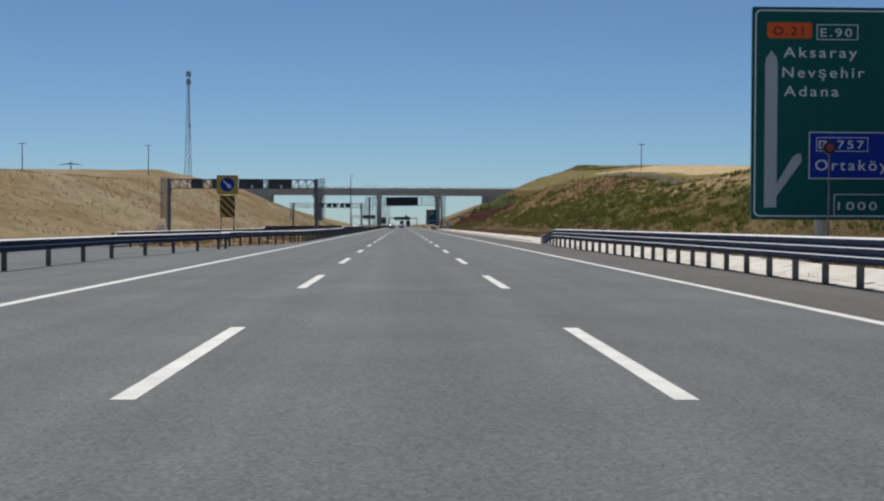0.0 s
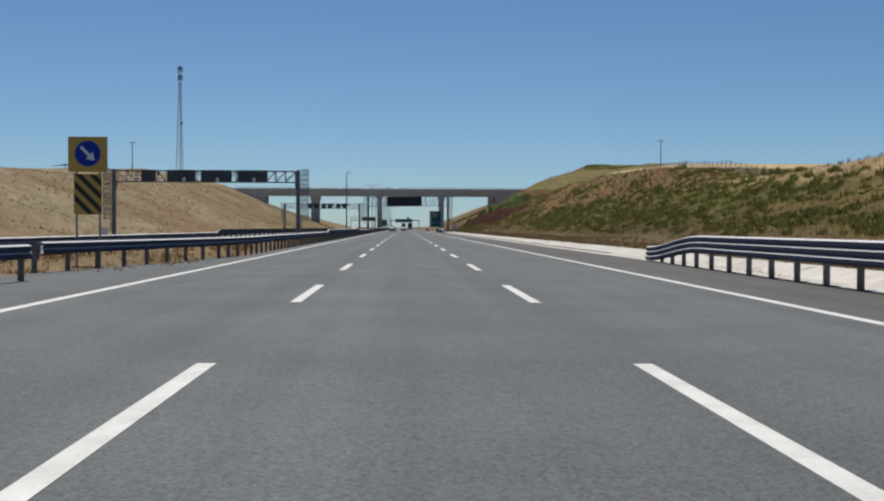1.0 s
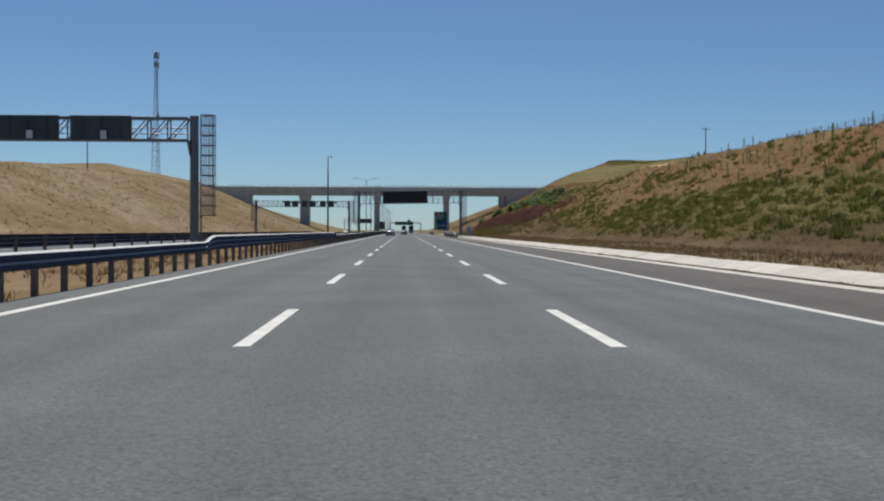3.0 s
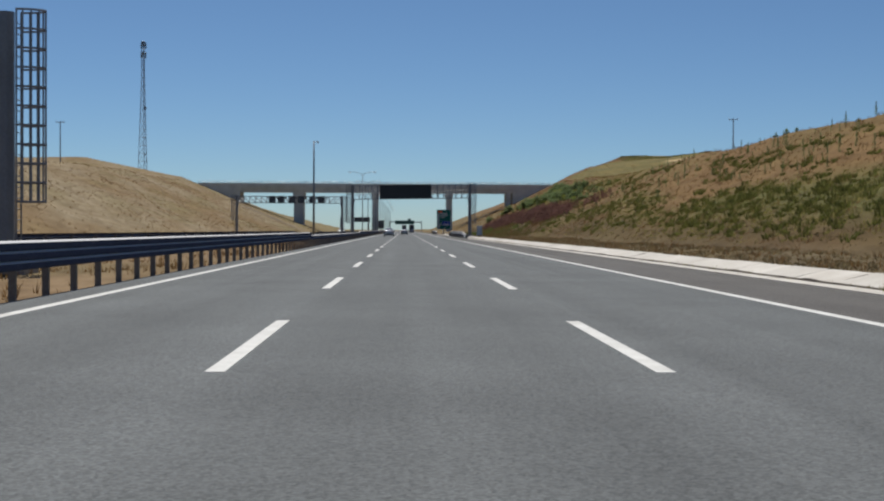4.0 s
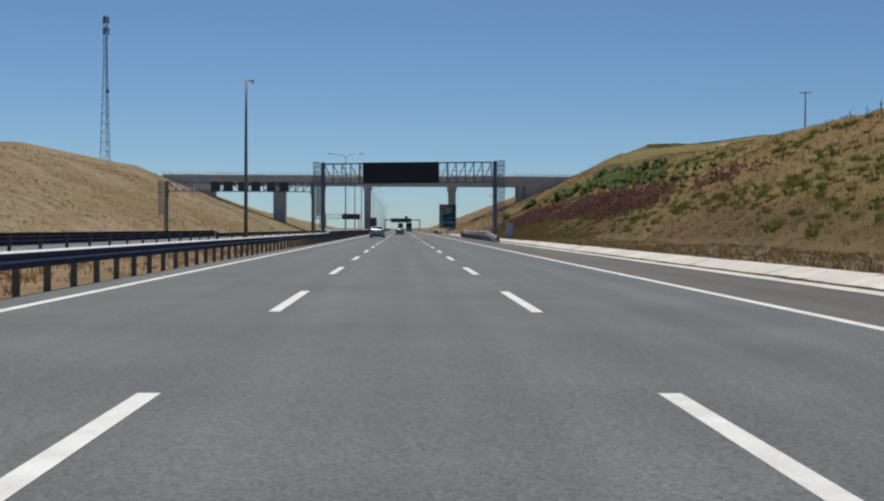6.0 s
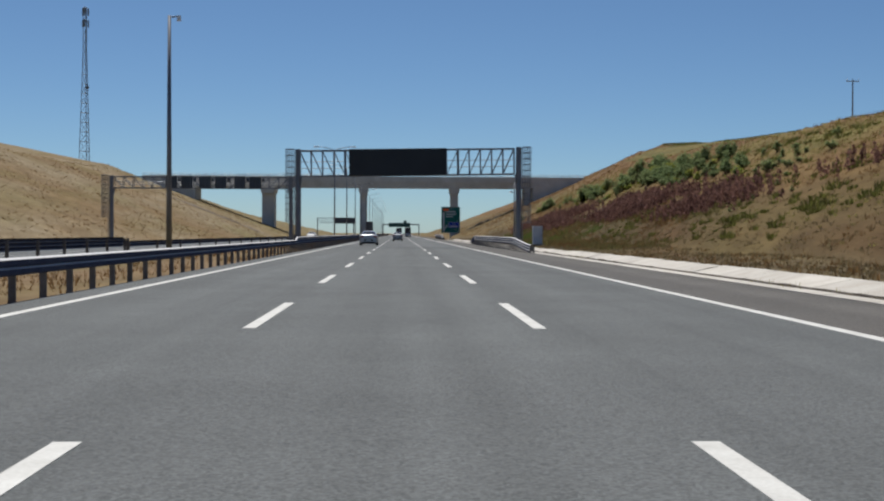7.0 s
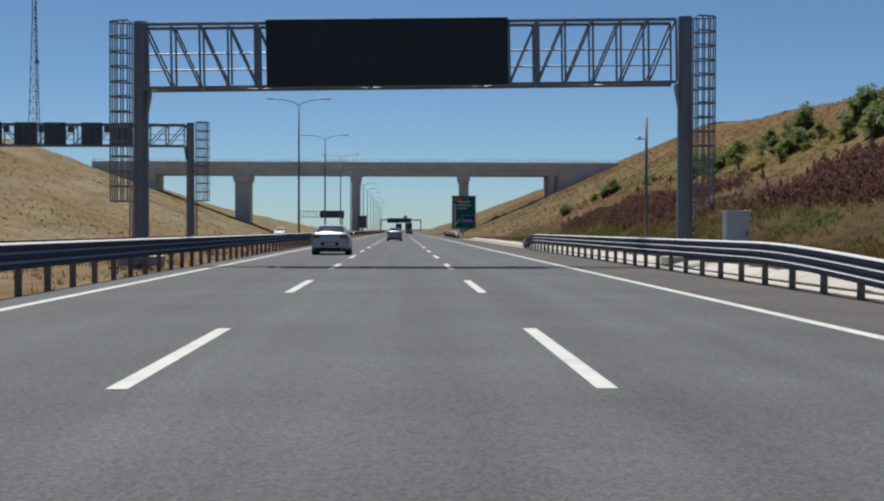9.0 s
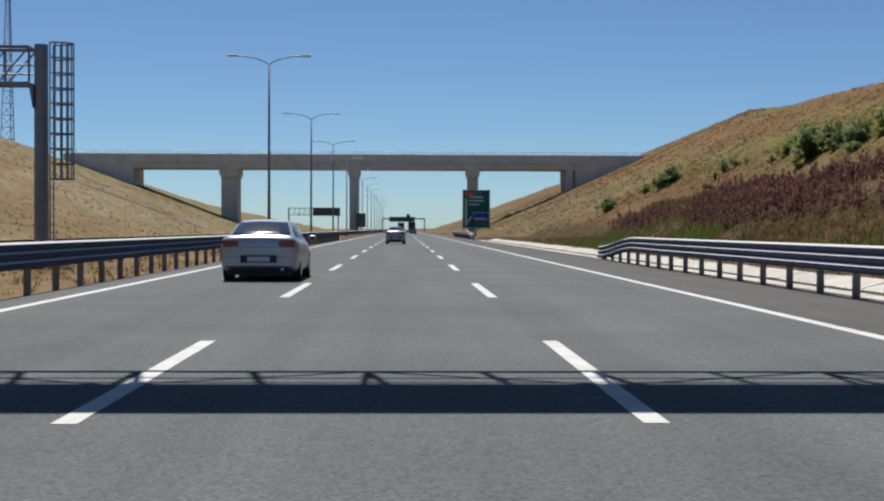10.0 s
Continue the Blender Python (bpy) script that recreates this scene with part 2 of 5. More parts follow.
def add_box(bm, x0, x1, y0, y1, z0, z1, bevel=0.0):
    g = bmesh.ops.create_cube(bm, size=1.0, matrix=Matrix.LocRotScale(((x0 + x1) / 2, (y0 + y1) / 2, (z0 + z1) / 2), None, (abs(x1 - x0), abs(y1 - y0), abs(z1 - z0))))
    if bevel:
        edges = list({e for v in g["verts"] for e in v.link_edges})
        bmesh.ops.bevel(bm, geom=edges, offset=bevel, segments=2, affect="EDGES", profile=0.5)
    return bm


def box(x0, x1, y0, y1, z0, z1, bevel=0.0):
    return add_box(bmesh.new(), x0, x1, y0, y1, z0, z1, bevel)


def add_bar(bm, a, b, r, r2=None, sides=8):
    """A round bar from a to b."""
    a, b = Vector(a), Vector(b)
    d = b - a
    m = Matrix.Translation((a + b) / 2) @ d.to_track_quat("Z", "Y").to_matrix().to_4x4()
    bmesh.ops.create_cone(bm, cap_ends=True, segments=sides, radius1=r, radius2=r if r2 is None else r2, depth=d.length, matrix=m)
    return bm


def bar(a, b, r, r2=None, sides=8):
    return add_bar(bmesh.new(), a, b, r, r2, sides)


def add_sweep(bm, path, profile, close=False):
    """A profile of (across, up) swept along a path of (x, y, z) with its across axis level."""
    rows = []
    for i, p in enumerate(path):
        a = Vector(path[max(i - 1, 0)])
        b = Vector(path[min(i + 1, len(path) - 1)])
        d = (b - a).normalized()
        side = Vector((d.y, -d.x, 0)).normalized()
        section_here = profile(p) if callable(profile) else profile
        rows.append([bm.verts.new(Vector(p) + side * u + Vector((0, 0, v))) for u, v in section_here])
    n = len(rows[0])
    for r, s in zip(rows, rows[1:]):
        for k in range(n if close else n - 1):
            bm.faces.new((r[k], r[(k + 1) % n], s[(k + 1) % n], s[k]))
    if close:
        bm.faces.new(rows[0][::-1])
        bm.faces.new(rows[-1])
    return bm


def tube(points, r, sides=6):
    """A bent round bar through points, one piece."""
    bm = bmesh.new()
    rings = []
    for i, p in enumerate(points):
        d = (Vector(points[min(i + 1, len(points) - 1)]) - Vector(points[max(i - 1, 0)])).normalized()
        q = d.to_track_quat("Z", "Y").to_matrix()
        rings.append([bm.verts.new(Vector(p) + q @ Vector((r * math.cos(6.2832 * k / sides), r * math.sin(6.2832 * k / sides), 0))) for k in range(sides)])
    for a, b in zip(rings, rings[1:]):
        # start each ring at the vertex nearest to the last ring's first
        s = min(range(sides), key=lambda k: (b[k].co - a[0].co).length)
        b[:] = b[s:] + b[:s]
        for k in range(sides):
            bm.faces.new((a[k], a[(k + 1) % sides], b[(k + 1) % sides], b[k]))
    bm.faces.new(rings[0][::-1])
    bm.faces.new(rings[-1])
    return bm


def prism(points, y0, y1):
    """A flat outline in x and z, given its depth from y0 to y1."""
    bm = bmesh.new()
    front = [bm.verts.new((x, y0, z)) for x, z in points]
    back = [bm.verts.new((x, y1, z)) for x, z in points]
    bm.faces.new(front)
    bm.faces.new(back[::-1])
    for i in range(len(points)):
        j = (i + 1) % len(points)
        bm.faces.new((front[j], front[i], back[i], back[j]))
    bmesh.ops.recalc_face_normals(bm, faces=bm.faces)
    return bm


def rounded(x0, x1, z0, z1, r, seg=5):
    out = []
    for cx, cz, a0 in ((x1 - r, z1 - r, 0), (x0 + r, z1 - r, 90), (x0 + r, z0 + r, 180), (x1 - r, z0 + r, 270)):
        for k in range(seg + 1):
            a = radians(a0 + 90 * k / seg)
            out.append((cx + r * math.cos(a), cz + r * math.sin(a)))
    return out


def frame_outline(x0, x1, z0, z1, w, y0, y1):
    """A thin rectangular border of width w."""
    bm = bmesh.new()
    add_box(bm, x0, x1, y0, y1, z1 - w, z1)
    add_box(bm, x0, x1, y0, y1, z0, z0 + w)
    add_box(bm, x0, x0 + w, y0, y1, z0 + w, z1 - w)
    add_box(bm, x1 - w, x1, y0, y1, z0 + w, z1 - w)
    return bm


def lettering(text, x, z, height, y, width, parent, mat):
    """Raised letters that face -y, left end and foot at (x, z), each letter a part of its board."""
    cu = bpy.data.curves.new("letters", "FONT")
    cu.body, cu.size, cu.extrude, cu.space_character, cu.offset = text, height / 0.72, 0.003, 1.3, 0.002
    tmp = bpy.data.objects.new("letters", cu)
    scene.collection.objects.link(tmp)
    bpy.context.view_layer.update()
    me = bpy.data.meshes.new_from_object(tmp.evaluated_get(bpy.context.evaluated_depsgraph_get()))
    bpy.data.objects.remove(tmp)
    xs = [v.co.x for v in me.vertices]
    s = width / (max(xs) - min(xs))
    me.transform(Matrix.Translation((x, y, z)) @ pose(0, 0, 0, 90) @ Matrix.Diagonal((s, 1, 1, 1)) @ Matrix.Translation((-min(xs), 0, 0)))
    whole = bmesh.new()
    whole.from_mesh(me)
    # joined shapes, then those that stand over one another make one letter
    seen, shapes = set(), []
    for v in whole.verts:
        if v in seen:
            continue
        todo, piece = [v], []
        seen.add(v)
        while todo:
            a = todo.pop()
            piece.append(a)
            for e in a.link_edges:
                b = e.other_vert(a)
                if b not in seen:
                    seen.add(b)
                    todo.append(b)
        shapes.append((min(a.co.x for a in piece), max(a.co.x for a in piece), piece))
    glyphs = []
    for x0, x1, piece in sorted(shapes, key=lambda g: g[0]):
        if glyphs and x0 < glyphs[-1][0] - 0.004:
            glyphs[-1] = (max(x1, glyphs[-1][0]), glyphs[-1][1] + piece)
        else:
            glyphs.append((x1, list(piece)))
    for _, piece in glyphs:
        own = bmesh.new()
        make = {v: own.verts.new(v.co) for v in piece}
        for f in {f for v in piece for f in v.link_faces}:
            own.faces.new([make[v] for v in f.verts])
        part("letter", own, mat, parent)
    whole.free()


# ---------------------------------------------------------------- lie of the land
def lerp_at(y, table):
    return np.interp(y, [a for a, _ in table], [b for _, b in table])


CREST_R = [(0, 24), (98, 24.45), (112, 24.2), (126, 23.8), (136, 24.4), (145, 25.7), (156, 27.4), (170, 28.4), (192, 29.9), (230, 31), (268, 31.3), (300, 31), (340, 32), (367, 34), (400, 34.2), (430, 36.7), (490, 42.5), (530, 54.2), (580, 67.7), (640, 85), (660, 90), (682, 93), (698, 89), (716, 64), (800, 60), (900, 50), (1000, 30), (1200, 20)]
REST_R = [(150, 0.0), (200, 0.003), (333, 0.07), (488, 0.165), (600, 0.108), (660, 0.043)]
REST_L = [(350, 0.05), (468, 0.12), (560, 0.2)]
STEEP_L = [(555, 0.45), (640, 0.36)]
STEEP_R = [(430, 0.62), (620, 0.43)]
CREST_L = [(0, 45), (150, 49.3), (193, 51.8), (259, 54.9), (346, 60.3), (450, 66.5), (505, 66), (570, 75), (600, 77), (640, 84), (665, 75), (700, 54.5), (800, 46), (950, 35)]


def land(x, y):
    """Height of the land at x and y (arrays)."""
    x, y = np.asarray(x, float), np.asarray(y, float)
    sr, cr = lerp_at(y, STEEP_R), lerp_at(y, CREST_R)
    g = np.clip((720 - y) / 60, 0, 1)
    foot = 16.8
    right = np.where(x < 10.4, -0.07, np.clip((x - 10.4) / (foot - 10.4), 0, 1) * 0.15 + 0.16)
    right = right + np.clip(np.minimum(x, cr) - foot, 0, None) * sr + np.clip(np.minimum(x, 100) - cr, 0, None) * (lerp_at(y, REST_R) * g)
    cl = lerp_at(y, CREST_L)
    u = -x
    left = -0.07 + np.clip((u - 30) / 3, 0, 1) * 0.15 + np.clip(np.minimum(u, cl) - 33, 0, None) * lerp_at(y, STEEP_L)
    left = left + np.clip(np.minimum(u, 105) - cl, 0, None) * lerp_at(y, REST_L) * g
    return np.where(x > 0, right, left)


STEP_Y = np.arange(-450, 4700, 1.0)
PLAN = [list(lerp_at(STEP_Y, t)) for t in (STEEP_R, CREST_R, REST_R, CREST_L, REST_L, STEEP_L)]


def land_at(x, y):
    """The same for one place, from a plan in steps of a metre."""
    f = min(max(y + 450, 0.0), 5148.0)
    i = int(f)
    f -= i
    sr, cr, gr, cl, gl, sl = (t[i] * (1 - f) + t[i + 1] * f for t in PLAN)
    g = min(1.0, max(0.0, (720 - y) / 60))
    if x > 0:
        z = -0.07 if x < 10.4 else 0.16 + 0.15 * min(1.0, (x - 10.4) / 6.4)
        return z + max(0.0, min(x, cr) - 16.8) * sr + max(0.0, min(x, 100) - cr) * gr * g
    u = -x
    z = -0.07 + 0.15 * min(1.0, max(0.0, (u - 30) / 3)) + max(0.0, min(u, cl) - 33) * sl
    return z + max(0.0, min(u, 105) - cl) * gl * g


def rough_land(x, y):
    z = land_at(x, y)
    if x > 10.8 or x < -32:
        k = min(1.0, (x - 10.8) / 5 if x > 0 else (-32 - x) / 5)
        z = z + k * (0.34 * noise.noise((x * 0.07, y * 0.05, 3)) + 0.14 * noise.noise((x * 0.4, y * 0.3, 9)))
    elif -14.2 < x < -6.9:
        z = z + 0.05 * noise.noise((x * 0.6, y * 0.3, 5))
    return float(z)


STRAW, BROWN, OLIVE = np.array((0.155, 0.098, 0.039)), np.array((0.12, 0.066, 0.028)), np.array((0.086, 0.082, 0.025))
RUST, DIRT, WHEAT = np.array((0.085, 0.045, 0.035)), np.array((0.155, 0.112, 0.07)), np.array((0.38, 0.29, 0.16))
PALE, VERGE = np.array((0.215, 0.172, 0.108)), np.array((0.088, 0.056, 0.024))


def green_share(x, y, z):
    """How green the weeds are on the lower half of the right-hand slope."""
    top = 4.9 + 0.35 * noise.noise((y * 0.05, 1.5, 3.0)) + 0.25 * noise.noise((y * 0.35, 2.5, 3.0))
    k = min(1.0, max(0.0, (z - 0.5) / 1.0)) * min(1.0, max(0.0, (top - z) / 0.5))
    k *= 1.0 if y < 225 else max(0.0, 1 - (y - 225) / 95)
    return min(1.0, max(0.0, k * (0.64 + 0.4 * min(1.0, max(0.0, (170 - y) / 60)) + 1.3 * noise.noise((x * 0.4, y * 0.035, 4.0)) + 0.7 * noise.noise((x * 0.06, y * 0.03, 1.0)))))


RUST_Z = [(285, 5.1), (295, 4.7), (310, 3.75), (330, 3.5), (350, 3.4), (375, 3.5), (390, 3.1), (410, 2.7), (432, 2.3), (450, 2.2)]


def rust_share(x, y, z):
    """How thick the rust-brown weeds stand: a belt that sinks along the slope."""
    if y < 283 or y > 446:
        return 0.0
    edge = float(np.interp(y, (283, 300, 318, 332, 405, 425, 446), (0.0, 0.06, 0.22, 0.9, 1.0, 0.35, 0.0)))
    mid = float(lerp_at(y, RUST_Z)) + 0.5 * noise.noise((y * 0.06, 2.0, 2.0))
    return edge * math.exp(-(abs((z - mid) / 0.9) ** 3))


def ground_cover(x, y, z):
    """What grows or lies at a place, as a colour."""
    n1 = noise.noise((x * 0.06, y * 0.018, 1.0))
    n2 = noise.noise((x * 0.28, y * 0.055, 4.0))
    n3 = noise.noise((x * 0.9, y * 0.22, 8.0))
    if x > 10:
        k = min(1, max(0, 0.4 + 1.6 * n1 + 1.1 * n2))
        c = BROWN * (1 - 0.7 * k) + STRAW * 0.7 * k
        k = min(1, max(0, 2.0 * noise.noise((x * 0.15, y * 0.03, 31.0)) + 0.1))
        c = c * (1 - 0.6 * k) + (OLIVE * 0.7 + STRAW * 0.35) * 0.6 * k
        if y > 440:
            f = min(1, (y - 440) / 60)
            c = c * (1 - f) + f * (STRAW * (0.32 + 0.3 * n2) + OLIVE * (0.32 + 0.35 * n1) + DIRT * 0.36)
        if y > 330:
            k = min(1, max(0, (z - 8.5) / 1.5)) * min(1, (y - 330) / 40) * (0.65 + 0.6 * n2)
            c = c * (1 - k) + BROWN * 1.25 * k
        k = green_share(x, y, z)
        c = c * (1 - k) + OLIVE * k
        if y > 250:
            fade = 1 if y < 470 else max(0, 1 - (y - 470) / 80)
            k = min(1, max(0, rust_share(x, y, z) * (0.75 + 1.2 * n2)))
            c = c * (1 - k) + RUST * k
            gr = math.exp(-(((z - 8.2) / 2.4) ** 2)) * min(1, (y - 250) / 60) * fade
            k = min(1, max(0, gr * (0.55 + 1.4 * n2)))
            c = c * (1 - k) + (OLIVE * 1.1 + STRAW * 0.25) * k
        low = 2.4 + 1.1 * min(1, max(0, (y - 230) / 50)) * min(1, max(0, (430 - y) / 50))
        if 283 < y < 446:
            low = max(low, float(lerp_at(y, RUST_Z)) + 0.5)
        if z < low and y < 500:
            k = min(1, max(0, 0.85 + 0.7 * n2)) * min(1, (low - z) / 1.0)
            c = c * (1 - k) + (VERGE * (0.72 + 0.5 * n1) + OLIVE * (0.12 + 0.16 * (y > 290) + 0.4 * n2)) * (1 - 0.42 * min(1, max(0, (y - 300) / 25))) * k
        if x < 17.5 and y < 300:
            k = min(1, (17.5 - x) / 1.5) * min(1, (300 - y) / 30)
            c = c * (1 - k) + (np.array((0.106, 0.081, 0.043)) * (1 + 0.5 * n2)) * k
        crest = PLAN[1][int(y + 450)] if y > -450 else 26
        if y < 720 and x > crest + 2:
            c = OLIVE * 0.9 + STRAW * (0.3 + 0.3 * n2)
            if 250 < y < 512 and float(np.interp(y, (250, 418, 473, 510), (95, 88, 83, 76.5))) < x < 170:
                c = WHEAT
        elif y < 130 and x > crest - 1.6:
            c = c * 0.35 + WHEAT * 0.5
    elif x < -30:
        k = max(0, min(1, 0.45 + n1 * 1.6 + n2 * 0.9))
        c = PALE * (1 - 0.8 * k) + (BROWN * 0.9 + OLIVE * 0.25 + PALE * 0.12) * 0.8 * k
        if y > 540:
            k = 0.55 * min(1, (y - 540) / 80)
            c = c * (1 - k) + (OLIVE * 0.9 + DIRT * 0.55) * k
        k = max(0, min(1, 2.2 * noise.noise((x * 0.22, y * 0.045, 51.0)) - 0.1))
        c = c * (1 - 0.5 * k) + (OLIVE * 0.9 + BROWN * 0.4) * 0.5 * k
        k = max(0, min(1, 1.7 * noise.noise((x * 0.1, y * 0.03, 17.0)) - 0.2))
        c = c * (1 - 0.65 * k) + (OLIVE + DIRT * 0.45) * 0.65 * k
    else:
        c = DIRT * 0.7 + STRAW * 0.4
        k = max(0, min(1, 0.2 + 1.5 * n2))
        c = c * (1 - 0.5 * k) + OLIVE * 0.5 * k
    return np.clip(c * (1 + 0.22 * n3), 0, 1)


def build_ground():
    xs = [-4500, -2500, -1400, -800, -500, -350, -250, -200, -170] + list(np.arange(-150, -34, 2.0)) + [-33, -31.5, -30, -27, -20, -14.9]
    xs += list(np.arange(-14.2, -6.6, 0.9)) + [-6.4, -3, 0, 4, 8, 10.05, 10.5] + list(np.arange(11.2, 60, 0.9)) + list(np.arange(60, 131, 2.5)) + [145, 170, 200, 260, 350, 500, 800, 1400, 2500, 4500]
    ys = [-400, -150, -60] + list(np.arange(-20, 520, 2.5)) + list(np.arange(520, 1000, 6.0)) + [1040, 1100, 1200, 1350, 1600, 2000, 2600, 3400, 4600]
    nx = len(xs)
    verts = [(x, y, rough_land(x, y)) for y in ys for x in xs]
    faces = [(j * nx + i, j * nx + i + 1, (j + 1) * nx + i + 1, (j + 1) * nx + i) for j in range(len(ys) - 1) for i in range(nx - 1)]
    me = bpy.data.meshes.new("ground")
    me.from_pydata(verts, [], faces)
    at = me.attributes.new("cover", "FLOAT_COLOR", "POINT")
    at.data.foreach_set("color", np.array([(*ground_cover(*v), 1.0) for v in verts], dtype=np.float32).ravel())
    me.materials.append(M_COVER)
    me.polygons.foreach_set("use_smooth", [True] * len(me.polygons))
    tagged(new("ground", me), "dry grassy cutting slopes and verge beside a motorway", "ground", kind="structure")


build_ground()


# ---------------------------------------------------------------- roads
def slab(points, z0, z1):
    """A plate with the outline of points (x, y)."""
    bm = bmesh.new()
    low = [bm.verts.new((x, y, z0)) for x, y in points]
    top = [bm.verts.new((x, y, z1)) for x, y in points]
    bm.faces.new(low[::-1])
    bm.faces.new(top)
    for i in range(len(points)):
        j = (i + 1) % len(points)
        bm.faces.new((low[i], low[j], top[j], top[i]))
    bmesh.ops.recalc_face_normals(bm, faces=bm.faces)
    return bm


solo("road", slab([(-6.62, -150), (5.86, -150), (5.86, 3000), (-6.62, 3000)], -0.3, 0), M_ASPHALT, "worn grey asphalt carriageway of a three-lane motorway", "road", kind="structure")
solo("road_shoulder", slab([(5.86, -150), (8.62, -150), (8.62, 3000), (5.86, 3000)], -0.3, -0.002), M_SHOULDER, "darker asphalt hard shoulder", "road", kind="structure")
solo("road_opposite", slab([(-29.5, -150), (-14.95, -150), (-14.95, 3000), (-29.5, 3000)], -0.3, 0), M_ASPHALT, "grey asphalt carriageway for the opposite direction", "road", kind="structure")
solo("road_crossover", slab([(-14.95, -150), (-6.62, -150), (-6.62, 86), (-9.6, 64), (-14.95, 64)], -0.3, -0.006), M_ASPHALT, "asphalt emergency crossing through the median", "road", kind="structure")

EDGE_L, EDGE_R, LANE = -5.71, 5.75, 1.875
markings = thing("road_markings", "white painted lane and edge lines on the asphalt", "road marking", kind="structure")
part("edge_line", box(EDGE_L - 0.1, EDGE_L + 0.1, -150, 2500, 0.0, 0.005), M_PAINT, markings)
part("edge_line", box(EDGE_R - 0.1, EDGE_R + 0.1, -150, 2500, 0.0, 0.005), M_PAINT, markings)
part("edge_line", box(-16.2, -16.0, -150, 2500, 0.0, 0.005), M_PAINT, markings)
part("edge_line", box(-27.7, -27.5, -150, 2500, 0.0, 0.005), M_PAINT, markings)
dash_mesh = mesh_of("dash", box(-0.085, 0.085, 0, 6.0, 0.0, 0.005), M_PAINT)
for lane_x in (-LANE, LANE):
    for k in range(-2, 72):
        d = part("dash", dash_mesh, None, markings)
        d.location = (lane_x, 8.58 + 15 * k, 0)
far_dashes = bmesh.new()
for lane_x in (-19.9, -23.7):
    for k in range(-2, 60):
        add_box(far_dashes, lane_x - 0.08, lane_x + 0.08, 8 + 15 * k, 14 + 15 * k, 0, 0.005)
tagged(part("opposite_dashes", far_dashes, M_PAINT, markings), kind="stuff")


# ---------------------------------------------------------------- guardrails
def wave(z0, z1, ribs, depth=0.085):
    """A corrugated beam's section, closed, with flat-faced ribs towards the road and short ledges between."""
    front = []
    pitch = (z1 - z0) / ribs
    for r in range(ribs):
        z = z0 + pitch * r
        d = depth * (1 + 0.16 * (ribs - 1 - r))
        front += [(0.0 if r == 0 else -d * 0.5, z), (-d * 0.88, z + 0.12 * pitch), (-d, z + 0.26 * pitch), (-d, z + 0.76 * pitch), (-d * 0.86, z + 0.84 * pitch)]
    front += [(0.0, z1)]
    back = [(u + 0.012, v) for u, v in front]
    return front + back[::-1]


THRIE = wave(0.47, 0.97, 3)
WBEAM = wave(0.45, 0.77, 2)


def post_mesh(h):
    bm = bmesh.new()
    add_box(bm, -0.06, 0.06, -0.05, -0.042, -0.3, h)
    add_box(bm, -0.06, -0.052, -0.042, 0.05, -0.3, h)
    add_box(bm, 0.052, 0.06, -0.042, 0.05, -0.3, h)
    return mesh_of("post", bm, M_POST)


POST_TALL, POST_LOW = post_mesh(0.9), post_mesh(0.72)
SPACER = mesh_of("spacer", box(-0.05, 0.05, -0.05, 0.05, -0.14, 0.14, 0.01), M_POST)


def guardrail(path, side, tall, label, step=2.0, drop=None, spacers=True, squeeze=()):
    """A steel barrier along path (x, y); side: +1 if the road lies towards +x of it. drop(y) lowers the beam at its ends,
    squeeze names the ends (places y) where a tall beam narrows to a low one's height."""
    ob = thing("guardrail", label, "guardrail")
    ys = [p[1] for p in path]
    pts = []
    y = ys[0]
    while y < ys[-1] - 0.01:
        pts.append((float(np.interp(y, ys, [p[0] for p in path])), y))
        y += step
    pts.append((path[-1][0], ys[-1]))
    prof = THRIE if tall else WBEAM
    low = drop or (lambda yy: 0.0)
    prof = [(u if side < 0 else -u, v) for u, v in prof]
    # beams in lengths of two posts' spacing, lapped at their ends
    n = max(1, int(round(8.0 / step)))
    for i in range(0, len(pts) - 1, n):
        run = pts[i : i + n + 1]
        if len(run) < 2:
            break
        fine = []
        for (xa, ya), (xb, yb) in zip(run, run[1:]):
            for f in (0, 0.5):
                fine.append((xa + (xb - xa) * f, ya + (yb - ya) * f))
        fine.append(run[-1])
        bm = bmesh.new()

        def narrowed(p):
            k = min([ease(0.0, 1.6, abs(p[1] - e)) for e in squeeze] or [1.0])
            return [(u, 0.45 + (v - 0.47) * (0.64 + 0.36 * k) + 0.02 * k) for u, v in prof]

        for e in squeeze:
            for back in (0.4, 0.8, 1.2, 1.6):
                for py in (e - back, e + back):
                    if fine[0][1] + 0.05 < py < fine[-1][1] - 0.05 and all(abs(py - q[1]) > 0.05 for q in fine):
                        fine.append((float(np.interp(py, ys, [p[0] for p in path])), py))
        fine.sort(key=lambda q: q[1])
        add_sweep(bm, [(px, py, -low(py)) for px, py in fine], narrowed if squeeze else prof, True)
        bmesh.ops.recalc_face_normals(bm, faces=bm.faces)
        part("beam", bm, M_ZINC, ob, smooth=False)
    for px, py in pts:
        p = part("post", POST_TALL if tall else POST_LOW, None, ob)
        p.location = (px - side * 0.15, py, -low(py))
        if spacers:
            s = part("spacer", SPACER, None, ob)
            s.location = (px - side * 0.05, py, (0.72 if tall else 0.61) - low(py))
    return ob


def ease(a, b, v):
    f = min(1.0, max(0.0, (v - a) / (b - a)))
    return f * f * (3 - 2 * f)


guardrail([(8.45, -20), (8.45, 71), (8.7, 80)], -1, True, "galvanised triple-wave guardrail along the hard shoulder", drop=lambda y: 0.44 * ease(70.5, 80, y))
